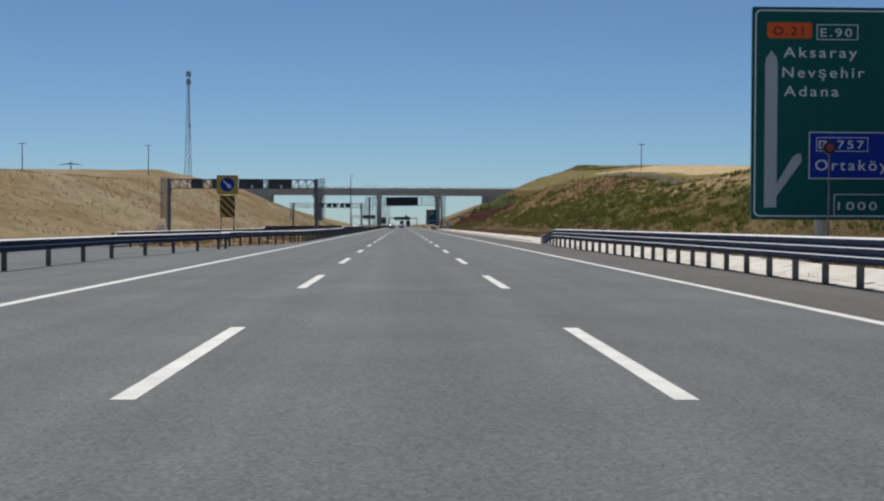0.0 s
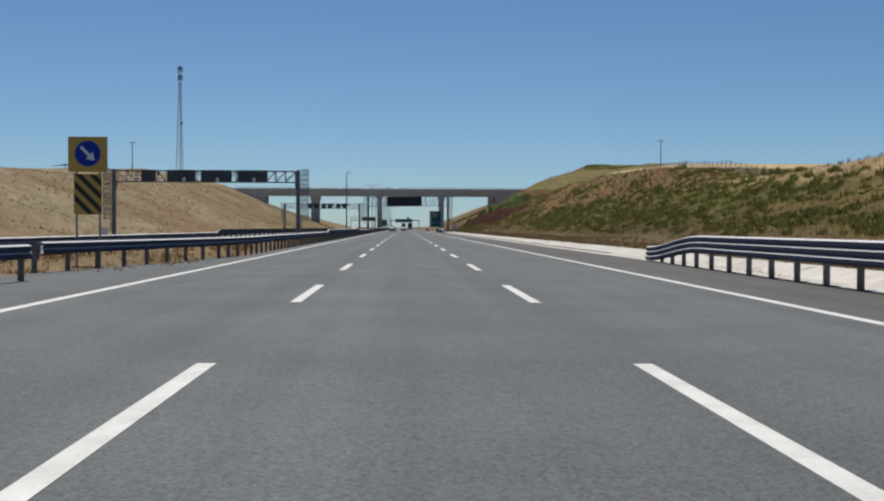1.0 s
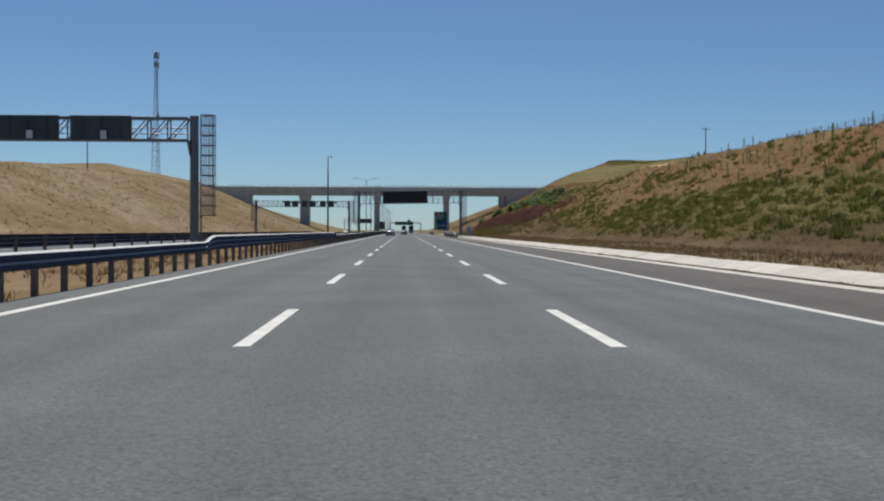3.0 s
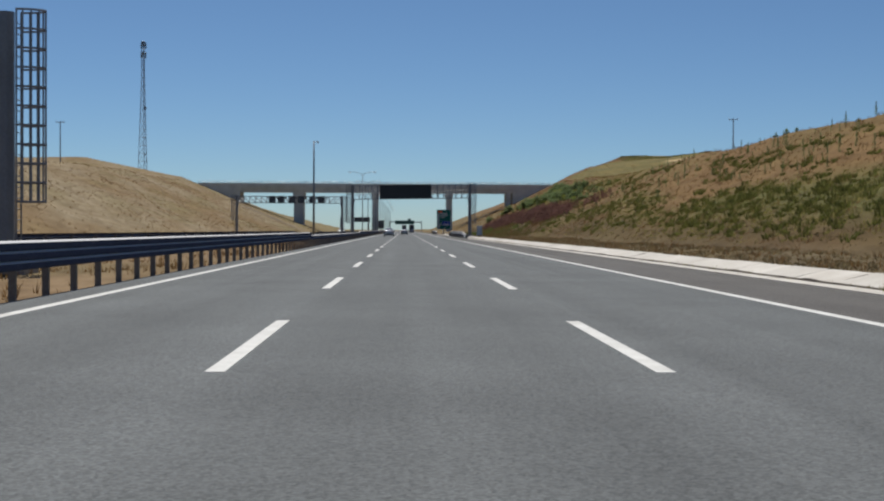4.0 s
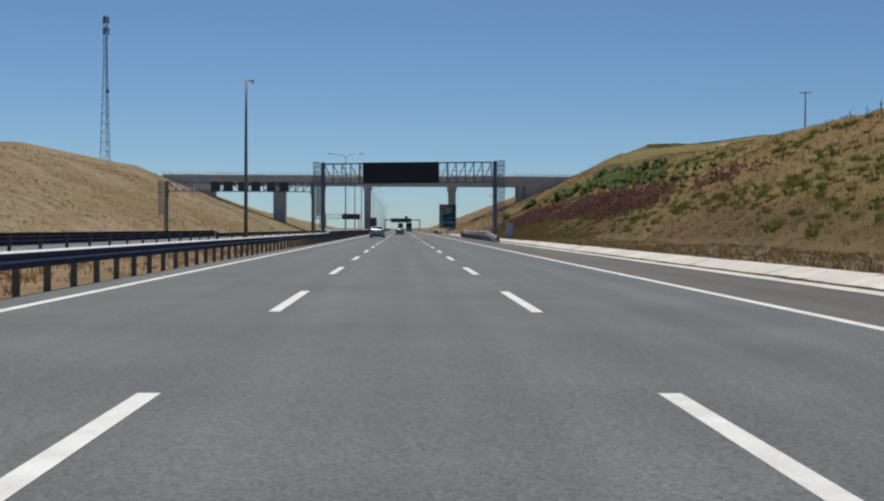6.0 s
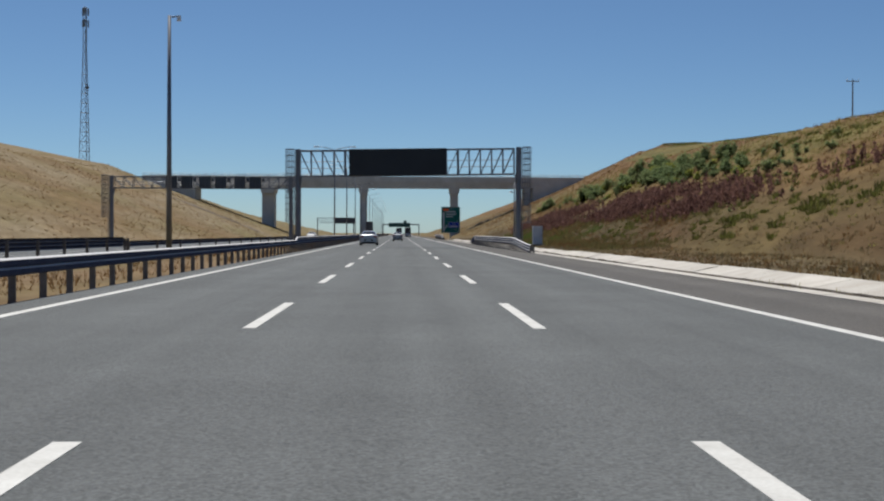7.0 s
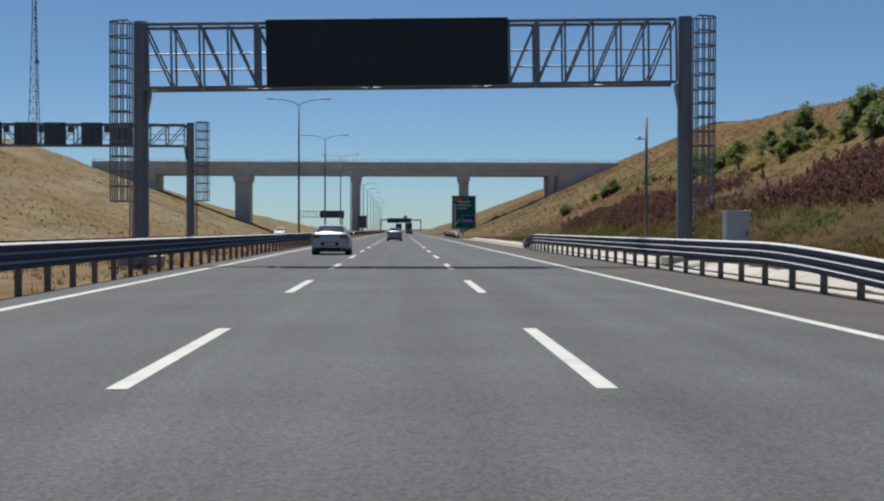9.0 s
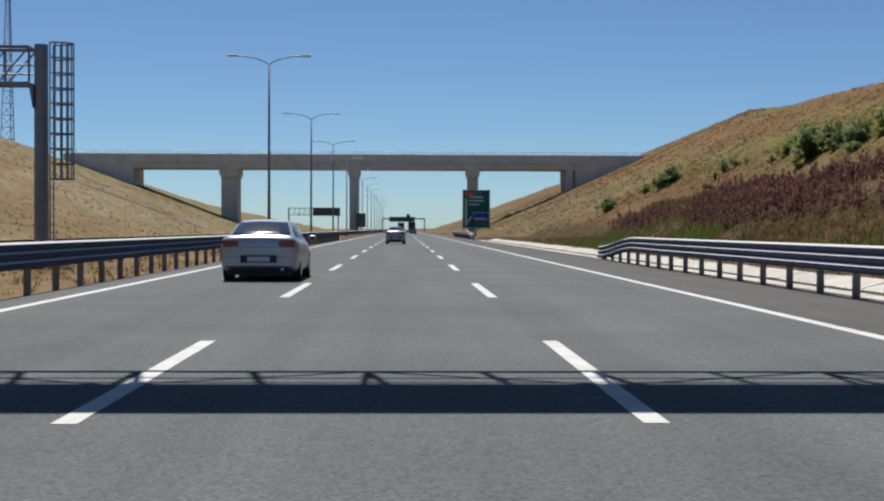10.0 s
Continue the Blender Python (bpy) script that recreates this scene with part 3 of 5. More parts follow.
guardrail([(8.4, 313.5), (8.36, 328), (8.3, 370), (8.5, 384)], -1, True, "galvanised triple-wave guardrail in front of a sign gantry", drop=lambda y: 0.45 * (1 - ease(312.5, 328, y)) + 0.42 * ease(375, 384, y))
guardrail([(8.4, 480), (8.4, 540)], -1, True, "galvanised guardrail in front of a bridge pier", drop=lambda y: 0.4 * (1 - ease(479, 489, y)))
guardrail([(-9.55, -24), (-9.7, 36), (-9.76, 44), (-8.3, 61.5)], 1, False, "galvanised wave-beam guardrail at the median crossing", 4.0)
guardrail([(-9.3, 66), (-8.3, 72.4), (-7.6, 77.7), (-7.0, 82), (-6.72, 88), (-6.72, 142.6)], 1, False, "galvanised wave-beam median guardrail curving to the road")
guardrail([(-6.72, 142.63), (-6.72, 221.17)], 1, True, "galvanised triple-wave median guardrail", squeeze=(142.63, 221.17))
guardrail([(-6.72, 221.2), (-6.72, 315)], 1, False, "galvanised wave-beam median guardrail")
guardrail([(-6.72, 315.03), (-6.72, 473)], 1, True, "galvanised triple-wave median guardrail", squeeze=(315.03,))
guardrail([(-6.72, 473.2), (-6.72, 1000)], 1, True, "galvanised median guardrail running into the distance", 8.0, spacers=False)
guardrail([(-13.75, 62), (-13.75, 127.2)], 1, False, "galvanised wave-beam guardrail on the far side of the median", 4.0, spacers=False)
guardrail([(-13.75, 127.23), (-14.4, 150), (-14.4, 300)], -1, True, "tall galvanised guardrail on the far side of the median", 4.0, spacers=False, squeeze=(127.23,))
guardrail([(-14.4, 300.2), (-14.4, 700)], -1, False, "galvanised guardrail on the far side of the median", 8.0, spacers=False)


# ---------------------------------------------------------------- overpass
def bridge():
    ob = thing("overpass", "grey concrete road bridge on piers across the motorway", "bridge", (0, 648, 0.35))
    # deck: slab with edge beams and girders under it
    part("deck", prism_x([(0, 17.2), (12.5, 17.2), (12.5, 19.2), (12.1, 19.2), (12.1, 17.9), (0.4, 17.9), (0.4, 19.2), (0, 19.2)], -83, 60), M_BRIDGE, ob)
    for gy in (0.5, 2.9, 5.3, 7.7, 10.1):
        part("girder", box(-66.5, 44.3, gy, gy + 1.1, 15.7, 17.2), M_BRIDGE, ob)
    for x0, w, label in ((-44.8, 3.9, "broad concrete pier"), (-13.1, 2.2, ""), (16.5, 2.4, "")):
        p = part("pier", box(x0, x0 + w, 2.0, 10.0, -0.9, 13.6, 0.06), M_BRIDGE, ob, label)
        part("pier_cap", prism([(x0, 13.6), (x0 + w, 13.6), (x0 + w + 0.35, 14.7), (x0 + w + 0.35, 15.7), (x0 - 0.35, 15.7), (x0 - 0.35, 14.7)], 0.6, 11.6), M_BRIDGE, p)
    # abutments and their wing walls
    part("abutment", box(-70, -66, -0.2, 12.8, 8, 17.2), M_BRIDGE, ob)
    part("abutment", box(43.0, 44.6, 0.4, 12.4, 9, 15.7), M_BRIDGE, ob)
    for by in (0.4, 5.6, 10.8):
        part("bearing_pier", box(40.6, 42.3, by, by + 1.6, 8, 15.7, 0.04), M_BRIDGE, ob)
    part("wing_wall", prism([(43.4, 9), (43.4, 17.2), (62, 17.2), (62, 15.0)], -0.35, 0.39), M_BRIDGE, ob)
    part("wing_wall", prism([(-70, 9), (-70, 17.2), (-84, 17.2), (-84, 15.0)], -0.3, 0.3), M_BRIDGE, ob)
    for y in (0.2, 12.3):
        rail = part("railing", bar((-83, y, 19.95), (60, y, 19.95), 0.05), M_STEEL, ob)
        part("rail_bar", bar((-83, y, 19.6), (60, y, 19.6), 0.04), M_STEEL, rail)
        upright = mesh_of("upright", box(-0.05, 0.05, -0.04, 0.04, 19.2, 19.95), M_POST)
        for k in range(58):
            u = part("upright", upright, None, rail)
            u.location = (-82.5 + 2.5 * k, y, 0)
    return ob


def prism_x(points, x0, x1):
    """An outline in y and z, drawn out from x0 to x1."""
    bm = bmesh.new()
    a = [bm.verts.new((x0, y, z)) for y, z in points]
    b = [bm.verts.new((x1, y, z)) for y, z in points]
    bm.faces.new(a)
    bm.faces.new(b[::-1])
    for i in range(len(points)):
        j = (i + 1) % len(points)
        bm.faces.new((a[j], a[i], b[i], b[j]))
    bmesh.ops.recalc_face_normals(bm, faces=bm.faces)
    return bm


bridge()


# ---------------------------------------------------------------- sign gantries
def ladder_cage(ob, x, side, z0, z1, y):
    """A caged ladder on the outer side of a leg; side: +1 towards +x."""
    cage = part("ladder", bar((x + side * 0.08, y - 0.22, 0.6), (x + side * 0.08, y - 0.22, z1), 0.025), M_GANTRY, ob, "ladder in a safety cage")
    part("stile", bar((x + side * 0.08, y + 0.22, 0.6), (x + side * 0.08, y + 0.22, z1), 0.025), M_GANTRY, cage)
    rung = mesh_of("rung", bar((x + side * 0.08, y - 0.22, 0), (x + side * 0.08, y + 0.22, 0), 0.015, sides=6), M_GANTRY)
    for k in range(int((z1 - 0.8) / 0.3)):
        part("rung", rung, None, cage).location = (0, 0, 0.8 + 0.3 * k)
    n = int((z1 - z0) / 0.5)
    for i in range(n + 1):
        zz = z0 + (z1 - z0) * i / n
        pts = []
        for k in range(13):
            a = math.pi * k / 12
            pts.append((x + side * (0.1 + 0.72 * math.sin(a)), y - 0.36 * math.cos(a), zz))
        hoop = tube(pts, 0.032)
        part("hoop", hoop, M_GANTRY, cage)
    for k in (1, 2.3, 3.7, 6, 8.3, 9.7, 11):
        a = math.pi * k / 12
        part("cage_bar", bar((x + side * (0.1 + 0.72 * math.sin(a)), y - 0.36 * math.cos(a), z0), (x + side * (0.1 + 0.72 * math.sin(a)), y - 0.36 * math.cos(a), z1), 0.026, sides=6), M_GANTRY, cage)


def truss(ob, x0, x1, z0, z1, y0, y1, bay, skip=(0, 0)):
    """A lattice beam: four chords, uprights and a diagonal in each bay, leaning away from the middle; no lattice behind a board in skip."""
    made = []
    for y in (y0, y1):
        for z in (z0, z1):
            made.append(part("chord", box(x0, x1, y - 0.05, y + 0.05, z - 0.055, z + 0.055, 0.012), M_GANTRY, ob))
    n = max(2, int(round((x1 - x0) / bay)))
    for i in range(n + 1):
        x = x0 + (x1 - x0) * i / n
        for y in (y0, y1):
            w = 0.085 if abs(x - 4.9) < bay / 2 or abs(x + 5.1) < bay / 2 else 0.034
            made.append(part("upright", box(x - w, x + w, y - 0.035, y + 0.035, z0 + 0.05, z1 - 0.05), M_GANTRY, ob))
        if i % 2 == 0:
            for z in (z0, z1):
                made.append(part("cross_brace", bar((x, y0, z), (x, y1, z), 0.035, sides=6), M_GANTRY, ob))
        if i < n and not skip[0] < x < skip[1] - bay:
            xb = x0 + (x1 - x0) * (i + 1) / n
            a, b = ((x, z0), (xb, z1)) if x + bay / 2 > (x0 + x1) / 2 else ((x, z1), (xb, z0))
            for y in (y0, y1):
                made.append(part("diagonal", bar((a[0], y, a[1]), (b[0], y, b[1]), 0.034, sides=6), M_GANTRY, ob))
    for f in (0.32, 0.58):
        made.append(part("walkway_rail", bar((x0, y1 - 0.1, z0 + (z1 - z0) * f), (x1, y1 - 0.1, z0 + (z1 - z0) * f), 0.03, sides=6), M_GANTRY, ob))
    for i in range(0, n - 1, 2):
        xa, xb = x0 + (x1 - x0) * i / n, x0 + (x1 - x0) * (i + 2) / n
        ya, yb = (y0, y1) if i % 4 else (y1, y0)
        made.append(part("floor_brace", bar((xa, ya, z0), (xb, yb, z0), 0.035, sides=6), M_GANTRY, ob))
    return made


def leg(ob, x, y, z_bot, z_top, inner, thick=0.275):
    """A steel column with a footing; inner: towards the road."""
    bm = bmesh.new()
    bmesh.ops.create_cone(bm, cap_ends=True, segments=8, radius1=thick, radius2=thick - 0.015, depth=z_top - 0.3, matrix=Matrix.Translation((x, y, (z_top + 0.3) / 2)) @ Matrix.Rotation(math.pi / 8, 4, "Z"))
    c = part("column", bm, M_GANTRY, ob)
    part("haunch", prism([(x + inner * 0.22, z_bot - 0.05), (x + inner * 0.24, z_bot - 0.8), (x + inner * 0.33, z_bot - 0.28), (x + inner * 0.36, z_bot - 0.05)], y - 0.2, y + 0.2), M_GANTRY, c)
    part("base_plate", box(x - 0.38, x + 0.38, y - 0.4, y + 0.4, 0.28, 0.32), M_GANTRY, c)
    part("footing", box(x - 0.7, x + 0.7, y - 0.7, y + 0.7, -0.3, 0.28, 0.03), M_CONCRETE, ob, "pale concrete footing")
    return c


def message_gantry():
    ob = thing("sign_gantry", "grey lattice steel gantry with a blank dark message display", "sign gantry", (0, 343.9, 0))
    # the beam rises slightly towards the outer leg
    for x, inner, up in ((-8.86, 1, -0.15), (10.42, -1, 0.17)):
        leg(ob, x, 0.5, 6.3 + up, 8.66 + up, inner)
        ladder_cage(ob, x - inner * 0.27, -inner, 2.2, 8.66 + up, 0.5)
    made = truss(ob, -8.58, 10.14, 6.29, 8.5, 0.05, 1.0, 0.98, (-4.3, 4.2))
    board = part("display", box(-4.27, 4.16, -0.3, -0.02, 6.24, 8.58, 0.02), M_BLACK, ob, "blank black message display")
    part("face", box(-4.19, 4.08, -0.308, -0.302, 6.32, 8.5), M_LED, board)
    for k in range(1, 4):
        xm = -4.19 + 8.27 * k / 4
        part("panel_joint", box(xm - 0.008, xm + 0.008, -0.313, -0.3085, 6.32, 8.5), M_BLACK, board)
    for m in made + [board]:
        m.matrix_basis = pose(0, 0, 0, 0, -0.98, 0)
    return ob


message_gantry()


def board_gantry(x_right, y, label, boards, up=0.0, span=20.0, deep=1.0):
    """A gantry over the other carriageway, its boards seen from behind."""
    ob = thing("sign_gantry", label, "sign gantry", (x_right, y, 0))
    top, low = 6.98 + up, 6.98 + up - deep
    leg(ob, 0, 0.5, low, 7.12 + up, -1, 0.245)
    ladder_cage(ob, 0.27, 1, 1.9 + 3 * up, 7.15 + up, 0.5)
    leg(ob, -span, 0.5, low, 7.12 + up, 1, 0.245)
    ladder_cage(ob, -span - 0.27, -1, 1.9 + 3 * up, 7.15 + up, 0.5)
    truss(ob, -span + 0.28, -0.28, low, top, 0.05, 0.95, 1.05)
    for x0, x1 in boards:
        b = part("board", box(x0, x1, -0.35, -0.2, low - 0.03, top + 0.07, 0.01), M_BOARDBACK, ob, "dark back of a lane sign board")
        for f in (0.2, 0.5, 0.8):
            xm = x0 + (x1 - x0) * f
            part("stiffener", box(xm - 0.04, xm + 0.04, -0.42, -0.352, low, top + 0.04), M_BOARDBACK, b)
        if x1 - x0 > 2:
            part("lamp_box", box(x0 + 1.6, x0 + 1.9, -0.6, -0.43, low, low + 0.42, 0.01), M_CABINET, b, "small pale box")
        else:
            part("lamp_box", box(x1 + 0.1, x1 + 0.38, -0.3, -0.05, top - 0.5, top - 0.14, 0.01), M_BOARDBACK, b, "small dark box")
    return ob


board_gantry(-11.3, 168.2, "lattice steel gantry over the opposite carriageway, board backs showing",
             ((-6.26, -3.13), (-10.05, -6.85), (-13.5, -10.64), (-16.2, -14.7)), span=19.2, deep=1.15)
board_gantry(-12.03, 374, "lattice steel gantry beyond the median with dark board backs",
             ((-4.45, -3.2), (-6.14, -4.94), (-8.27, -7.02), (-9.99, -8.71), (-11.95, -10.7), (-13.65, -12.4)), 0.33, 19.7, 1.22)


def far_gantry():
    ob = thing("sign_gantry", "distant grey gantry with a wide green sign", "sign gantry", (0, 935, 0))
    for x in (-9.5, 10.3):
        part("column", box(x - 0.25, x + 0.25, 0, 0.5, 0, 6.3), M_GANTRY, ob)
    part("beam", box(-9.5, 10.3, 0, 0.5, 5.7, 6.3), M_GANTRY, ob)
    part("board", box(-6.2, 5.6, -0.3, -0.05, 4.6, 6.9), M_FARSIGN, ob, "green sign board")
    part("badge_board", box(1.8, 3.5, -0.3, -0.05, 6.9, 8.1), M_FARSIGN, ob)
    return ob


far_gantry()


def low_board():
    ob = thing("sign_board", "dark sign board on a low lattice gantry near the bridge", "sign", (0, 597, 0))
    part("board", box(-18.4, -12.8, -0.2, 0, 3.9, 5.6, 0.02), M_BOARDBACK, ob)
    for x in (-23.4, -13.2):
        part("post", box(x - 0.13, x + 0.13, 0.01, 0.26, -0.2, 5.6), M_GANTRY, ob)
    for z in (4.05, 5.45):
        part("chord", box(-23.27, -13.33, 0.05, 0.15, z - 0.06, z + 0.06), M_GANTRY, ob)
    for k in range(5):
        x = -23.2 + 1.0 * k
        part("diagonal", bar((x, 0.1, 5.45), (x + 1.0, 0.1, 4.05), 0.045, sides=6), M_GANTRY, ob)
        part("upright", bar((x + 1.0, 0.1, 4.05), (x + 1.0, 0.1, 5.45), 0.045, sides=6), M_GANTRY, ob)
    return ob


low_board()

side_board = thing("sign_board", "dark sign board on a post beside a bridge pier", "sign", (-9.0, 610, 0))
part("board", box(-1.1, 1.1, -0.15, 0, 1.6, 4.6, 0.02), M_BOARDBACK, side_board)
part("post", box(-0.1, 0.1, 0.01, 0.2, -0.2, 4.4), M_GANTRY, side_board)


# ---------------------------------------------------------------- direction signs
def direction_sign(x, y, lettered, label, size=1.22):
    """A green board with a fork arrow on one post; (x, y) is its left foot."""
    ob = thing("direction_sign", label, "road sign", (x, y, 1.166 * (1 - size)))
    ob.scale = (size, size, size)
    W, Z0, Z1 = 3.65, 1.33, 6.42
    board = part("board", prism(rounded(0, W, Z0, Z1, 0.02, 2), -0.04, 0.04), M_GREEN, ob)
    bm = bmesh.new()
    outer, inner = rounded(0.06, W - 0.06, Z0 + 0.07, Z1 - 0.07, 0.14), rounded(0.095, W - 0.095, Z0 + 0.105, Z1 - 0.105, 0.11)
    vo = [bm.verts.new((a, -0.046, b)) for a, b in outer]
    vi = [bm.verts.new((a, -0.046, b)) for a, b in inner]
    for i in range(len(vo)):
        j = (i + 1) % len(vo)
        bm.faces.new((vo[i], vo[j], vi[j], vi[i]))
    part("border", bm, M_WHITE, board)
    part("post", bar((1.76, 0.2, -0.4), (1.76, 0.2, Z1 - 0.2), 0.145, sides=16), M_CABINET, ob, smooth=True)
    part("footing", bar((1.76, 0.2, -0.3), (1.76, 0.2, 0.28), 0.32, 0.26, 16), M_DITCH, ob, "dark round footing")
    for z in (2.0, 3.8, 5.6):
        part("crossbar", box(0.25, W - 0.25, 0.045, 0.1, z, z + 0.08), M_STEEL, ob)
    # arrow: a shaft with a pointed head and a branch
    part("arrow", prism([(0.31, 1.62), (0.61, 1.62), (0.61, 5.02), (0.59, 5.2), (0.46, 5.38), (0.33, 5.2), (0.31, 5.02)], -0.05, -0.042), M_GREYWHITE, board, "pale grey fork arrow")
    part("arrow_branch", prism([(0.615, 1.9), (0.615, 2.2), (1.0, 2.84), (1.13, 2.92), (1.2, 2.9), (1.21, 2.72)], -0.05, -0.042), M_GREYWHITE, board)
    part("badge", prism([(0.35, 5.73), (0.40, 5.67), (1.38, 5.67), (1.43, 5.73), (1.43, 6.01), (1.38, 6.05), (0.40, 6.05), (0.35, 6.01)], -0.05, -0.042), M_RED, board, "orange-red route badge")
    part("frame", frame_outline(1.55, 2.55, 5.64, 6.01, 0.02, -0.05, -0.042), M_WHITE, board)
    blue = part("panel", box(1.38, W - 0.2, -0.05, -0.041, 2.31, 3.44), M_BLUE, board, "blue panel")
    part("frame", frame_outline(1.38, W - 0.2, 2.31, 3.44, 0.025, -0.056, -0.0505), M_WHITE, blue)
    part("frame", frame_outline(1.56, 2.82, 2.97, 3.31, 0.018, -0.056, -0.0505), M_WHITE, blue)
    part("frame", frame_outline(2.0, 3.4, 1.42, 1.95, 0.02, -0.05, -0.042), M_WHITE, board)
    if lettered:
        lettering("O.21", 0.5, 5.75, 0.2, -0.053, 0.72, board, M_BLACK)
        lettering("E.90", 1.64, 5.72, 0.2, -0.045, 0.76, board, M_WHITE)
        lettering("Aksaray", 0.75, 5.22, 0.25, -0.045, 1.78, board, M_WHITE)
        lettering("Nevşehir", 0.73, 4.74, 0.25, -0.045, 1.98, board, M_WHITE)
        lettering("Adana", 0.77, 4.29, 0.25, -0.045, 1.32, board, M_WHITE)
        lettering("D.757", 1.62, 3.04, 0.2, -0.053, 1.1, blue, M_WHITE)
        lettering("Ortaköy", 1.54, 2.52, 0.26, -0.053, 1.75, blue, M_WHITE)
        lettering("1000", 2.10, 1.57, 0.2, -0.045, 0.95, board, M_WHITE)
    else:
        for z, w in ((5.35, 1.9), (4.88, 2.0), (4.4, 1.4)):
            part("text_bar", box(0.85, 0.85 + w, -0.05, -0.042, z, z + 0.2), M_GREYWHITE, board)
        part("text_bar", box(1.6, 3.2, -0.056, -0.0505, 2.5, 2.72), M_GREYWHITE, blue)
    return ob


direction_sign(10.16, 37.4, True, "tall dark green motorway exit sign with fork arrow and place names")
direction_sign(9.85, 538, False, "green motorway direction sign in front of a bridge pier")

beacon = thing("warning_lamp", "small dull red warning lamp on a thin dark post", "lamp", (9.05, 27.2, 0))
part("post", bar((0, 0, -0.2), (0, 0, 2.75), 0.022, sides=8), M_POLE, beacon)
part("housing", bar((0, -0.06, 2.85), (0, 0.06, 2.85), 0.14, sides=16), M_BLACK, beacon)
part("lens", bar((0, -0.075, 2.85), (0, -0.061, 2.85), 0.08, sides=16), M_TAIL, beacon, "dull red lens")


def clip_band(pts, low, high):
    """The part of an outline (x, z) between two heights."""
    for limit, sign in ((low, 1), (high, -1)):
        out = []
        for a, b in zip(pts, pts[1:] + pts[:1]):
            da, db = (a[1] - limit) * sign, (b[1] - limit) * sign
            if da >= 0:
                out.append(a)
            if da * db < 0:
                f = da / (da - db)
                out.append((a[0] + (b[0] - a[0]) * f, limit))
        pts = out
    return pts


def keep_right_sign():
    ob = thing("arrow_sign", "yellow sign with a blue arrow disc above a striped hazard panel", "road sign", (-10.07, 74, 0))
    for x in (-0.36, 0.36):
        part("post", bar((x, 0.06, -0.2), (x, 0.06, 3.8), 0.035, sides=10), M_STEEL, ob)
    p = part("panel", prism(rounded(-0.61, 0.61, 2.86, 3.96, 0.04), -0.015, 0.015), M_YELLOW, ob, "yellow square panel")
    disc = prism([(0.4 * math.cos(2 * math.pi * k / 40), 3.43 + 0.4 * math.sin(2 * math.pi * k / 40)) for k in range(40)], -0.022, -0.016)
    part("disc", disc, M_BLUE, p, "blue disc")
    s = math.sqrt(0.5)
    arrow = [(-0.3, 0.045), (0.08, 0.045), (0.08, 0.15), (0.3, 0.0), (0.08, -0.15), (0.08, -0.045), (-0.3, -0.045)]
    part("arrow", prism([(a * s + b * s, 3.43 - a * s + b * s) for a, b in arrow], -0.028, -0.023), M_WHITE, p, "white slanting arrow")
    h = part("hazard_panel", box(-0.43, 0.43, -0.015, 0.015, 1.53, 2.8, 0.004), M_YELLOW, ob, "yellow and black striped panel")
    for k in range(4):
        # slanting bands, cut off at the panel's edges
        c = 3.02 - 0.42 * k
        pts = []
        for u in (-0.42, 0.42):
            pts.append((u, c - u))
        pts += [(0.42, c - 0.42 - 0.21), (-0.42, c + 0.42 - 0.21)]
        pts = clip_band(pts, 1.54, 2.79)
        if len(pts) > 2:
            part("stripe", prism(pts, -0.021, -0.016), M_BLACK, h)
    return ob


keep_right_sign()


# ---------------------------------------------------------------- lamps and poles
def arm_lamp():
    ob = thing("street_lamp", "tall grey street lamp with two curved arms in the median", "street lamp", (-10.0, 429, 0.3), group="median street lamps")
    part("pole", bar((0, 0, -0.1), (0, 0, 13.5), 0.13, 0.07, 10), M_POLE, ob, smooth=True)
    part("base", box(-0.35, 0.35, -0.35, 0.35, -0.2, 0.35, 0.03), M_CONCRETE, ob)
    for s in (-1, 1):
        pts = [(0, 13.4), (0.3, 13.65), (0.9, 13.9), (1.7, 14.05), (2.5, 14.1)]
        arm = part("arm", tube([(s * a, 0, b) for a, b in pts], 0.045, 8), M_POLE, ob)
        part("lamp_head", box(s * 2.45, s * 3.2, -0.16, 0.16, 14.02, 14.18, 0.04), M_CABINET, arm, "pale flat lamp head")
    return ob


first_lamp = arm_lamp()
for k in range(1, 14):
    copy_thing(first_lamp, pose(-10.0, 429 + 45 * k, -0.05))

cam_pole = thing("camera_pole", "tall tapered grey pole with a small camera on top", "pole", (-12.1, 300, 0))
part("pole", bar((0, 0, -0.1), (0, 0, 12.6), 0.16, 0.085, 12), M_POLE, cam_pole, smooth=True)
part("arm", bar((0, 0, 12.5), (0.5, 0, 12.58), 0.04), M_POLE, cam_pole)
part("camera_dome", bar((0.5, 0, 12.32), (0.5, 0, 12.6), 0.12, 0.1, 12), M_CABINET, cam_pole, "pale camera dome")

small_pole = thing("camera_pole", "slim grey pole with a small side lamp behind the guardrail", "pole", (10.93, 354.2, 0))
part("pole", bar((0, 0, -0.1), (0, 0, 6.1), 0.08, 0.06, 10), M_POLE, small_pole, smooth=True)
part("arm", bar((0, 0, 5.15), (-0.35, 0, 5.2), 0.025), M_POLE, small_pole)
part("lamp_head", bar((-0.3, -0.12, 5.2), (-0.42, 0.1, 5.2), 0.09, 0.06, 12), M_CABINET, small_pole)
part("footing", box(-0.5, 0.5, -0.5, 0.5, -0.3, 0.45, 0.03), M_CONCRETE, small_pole)


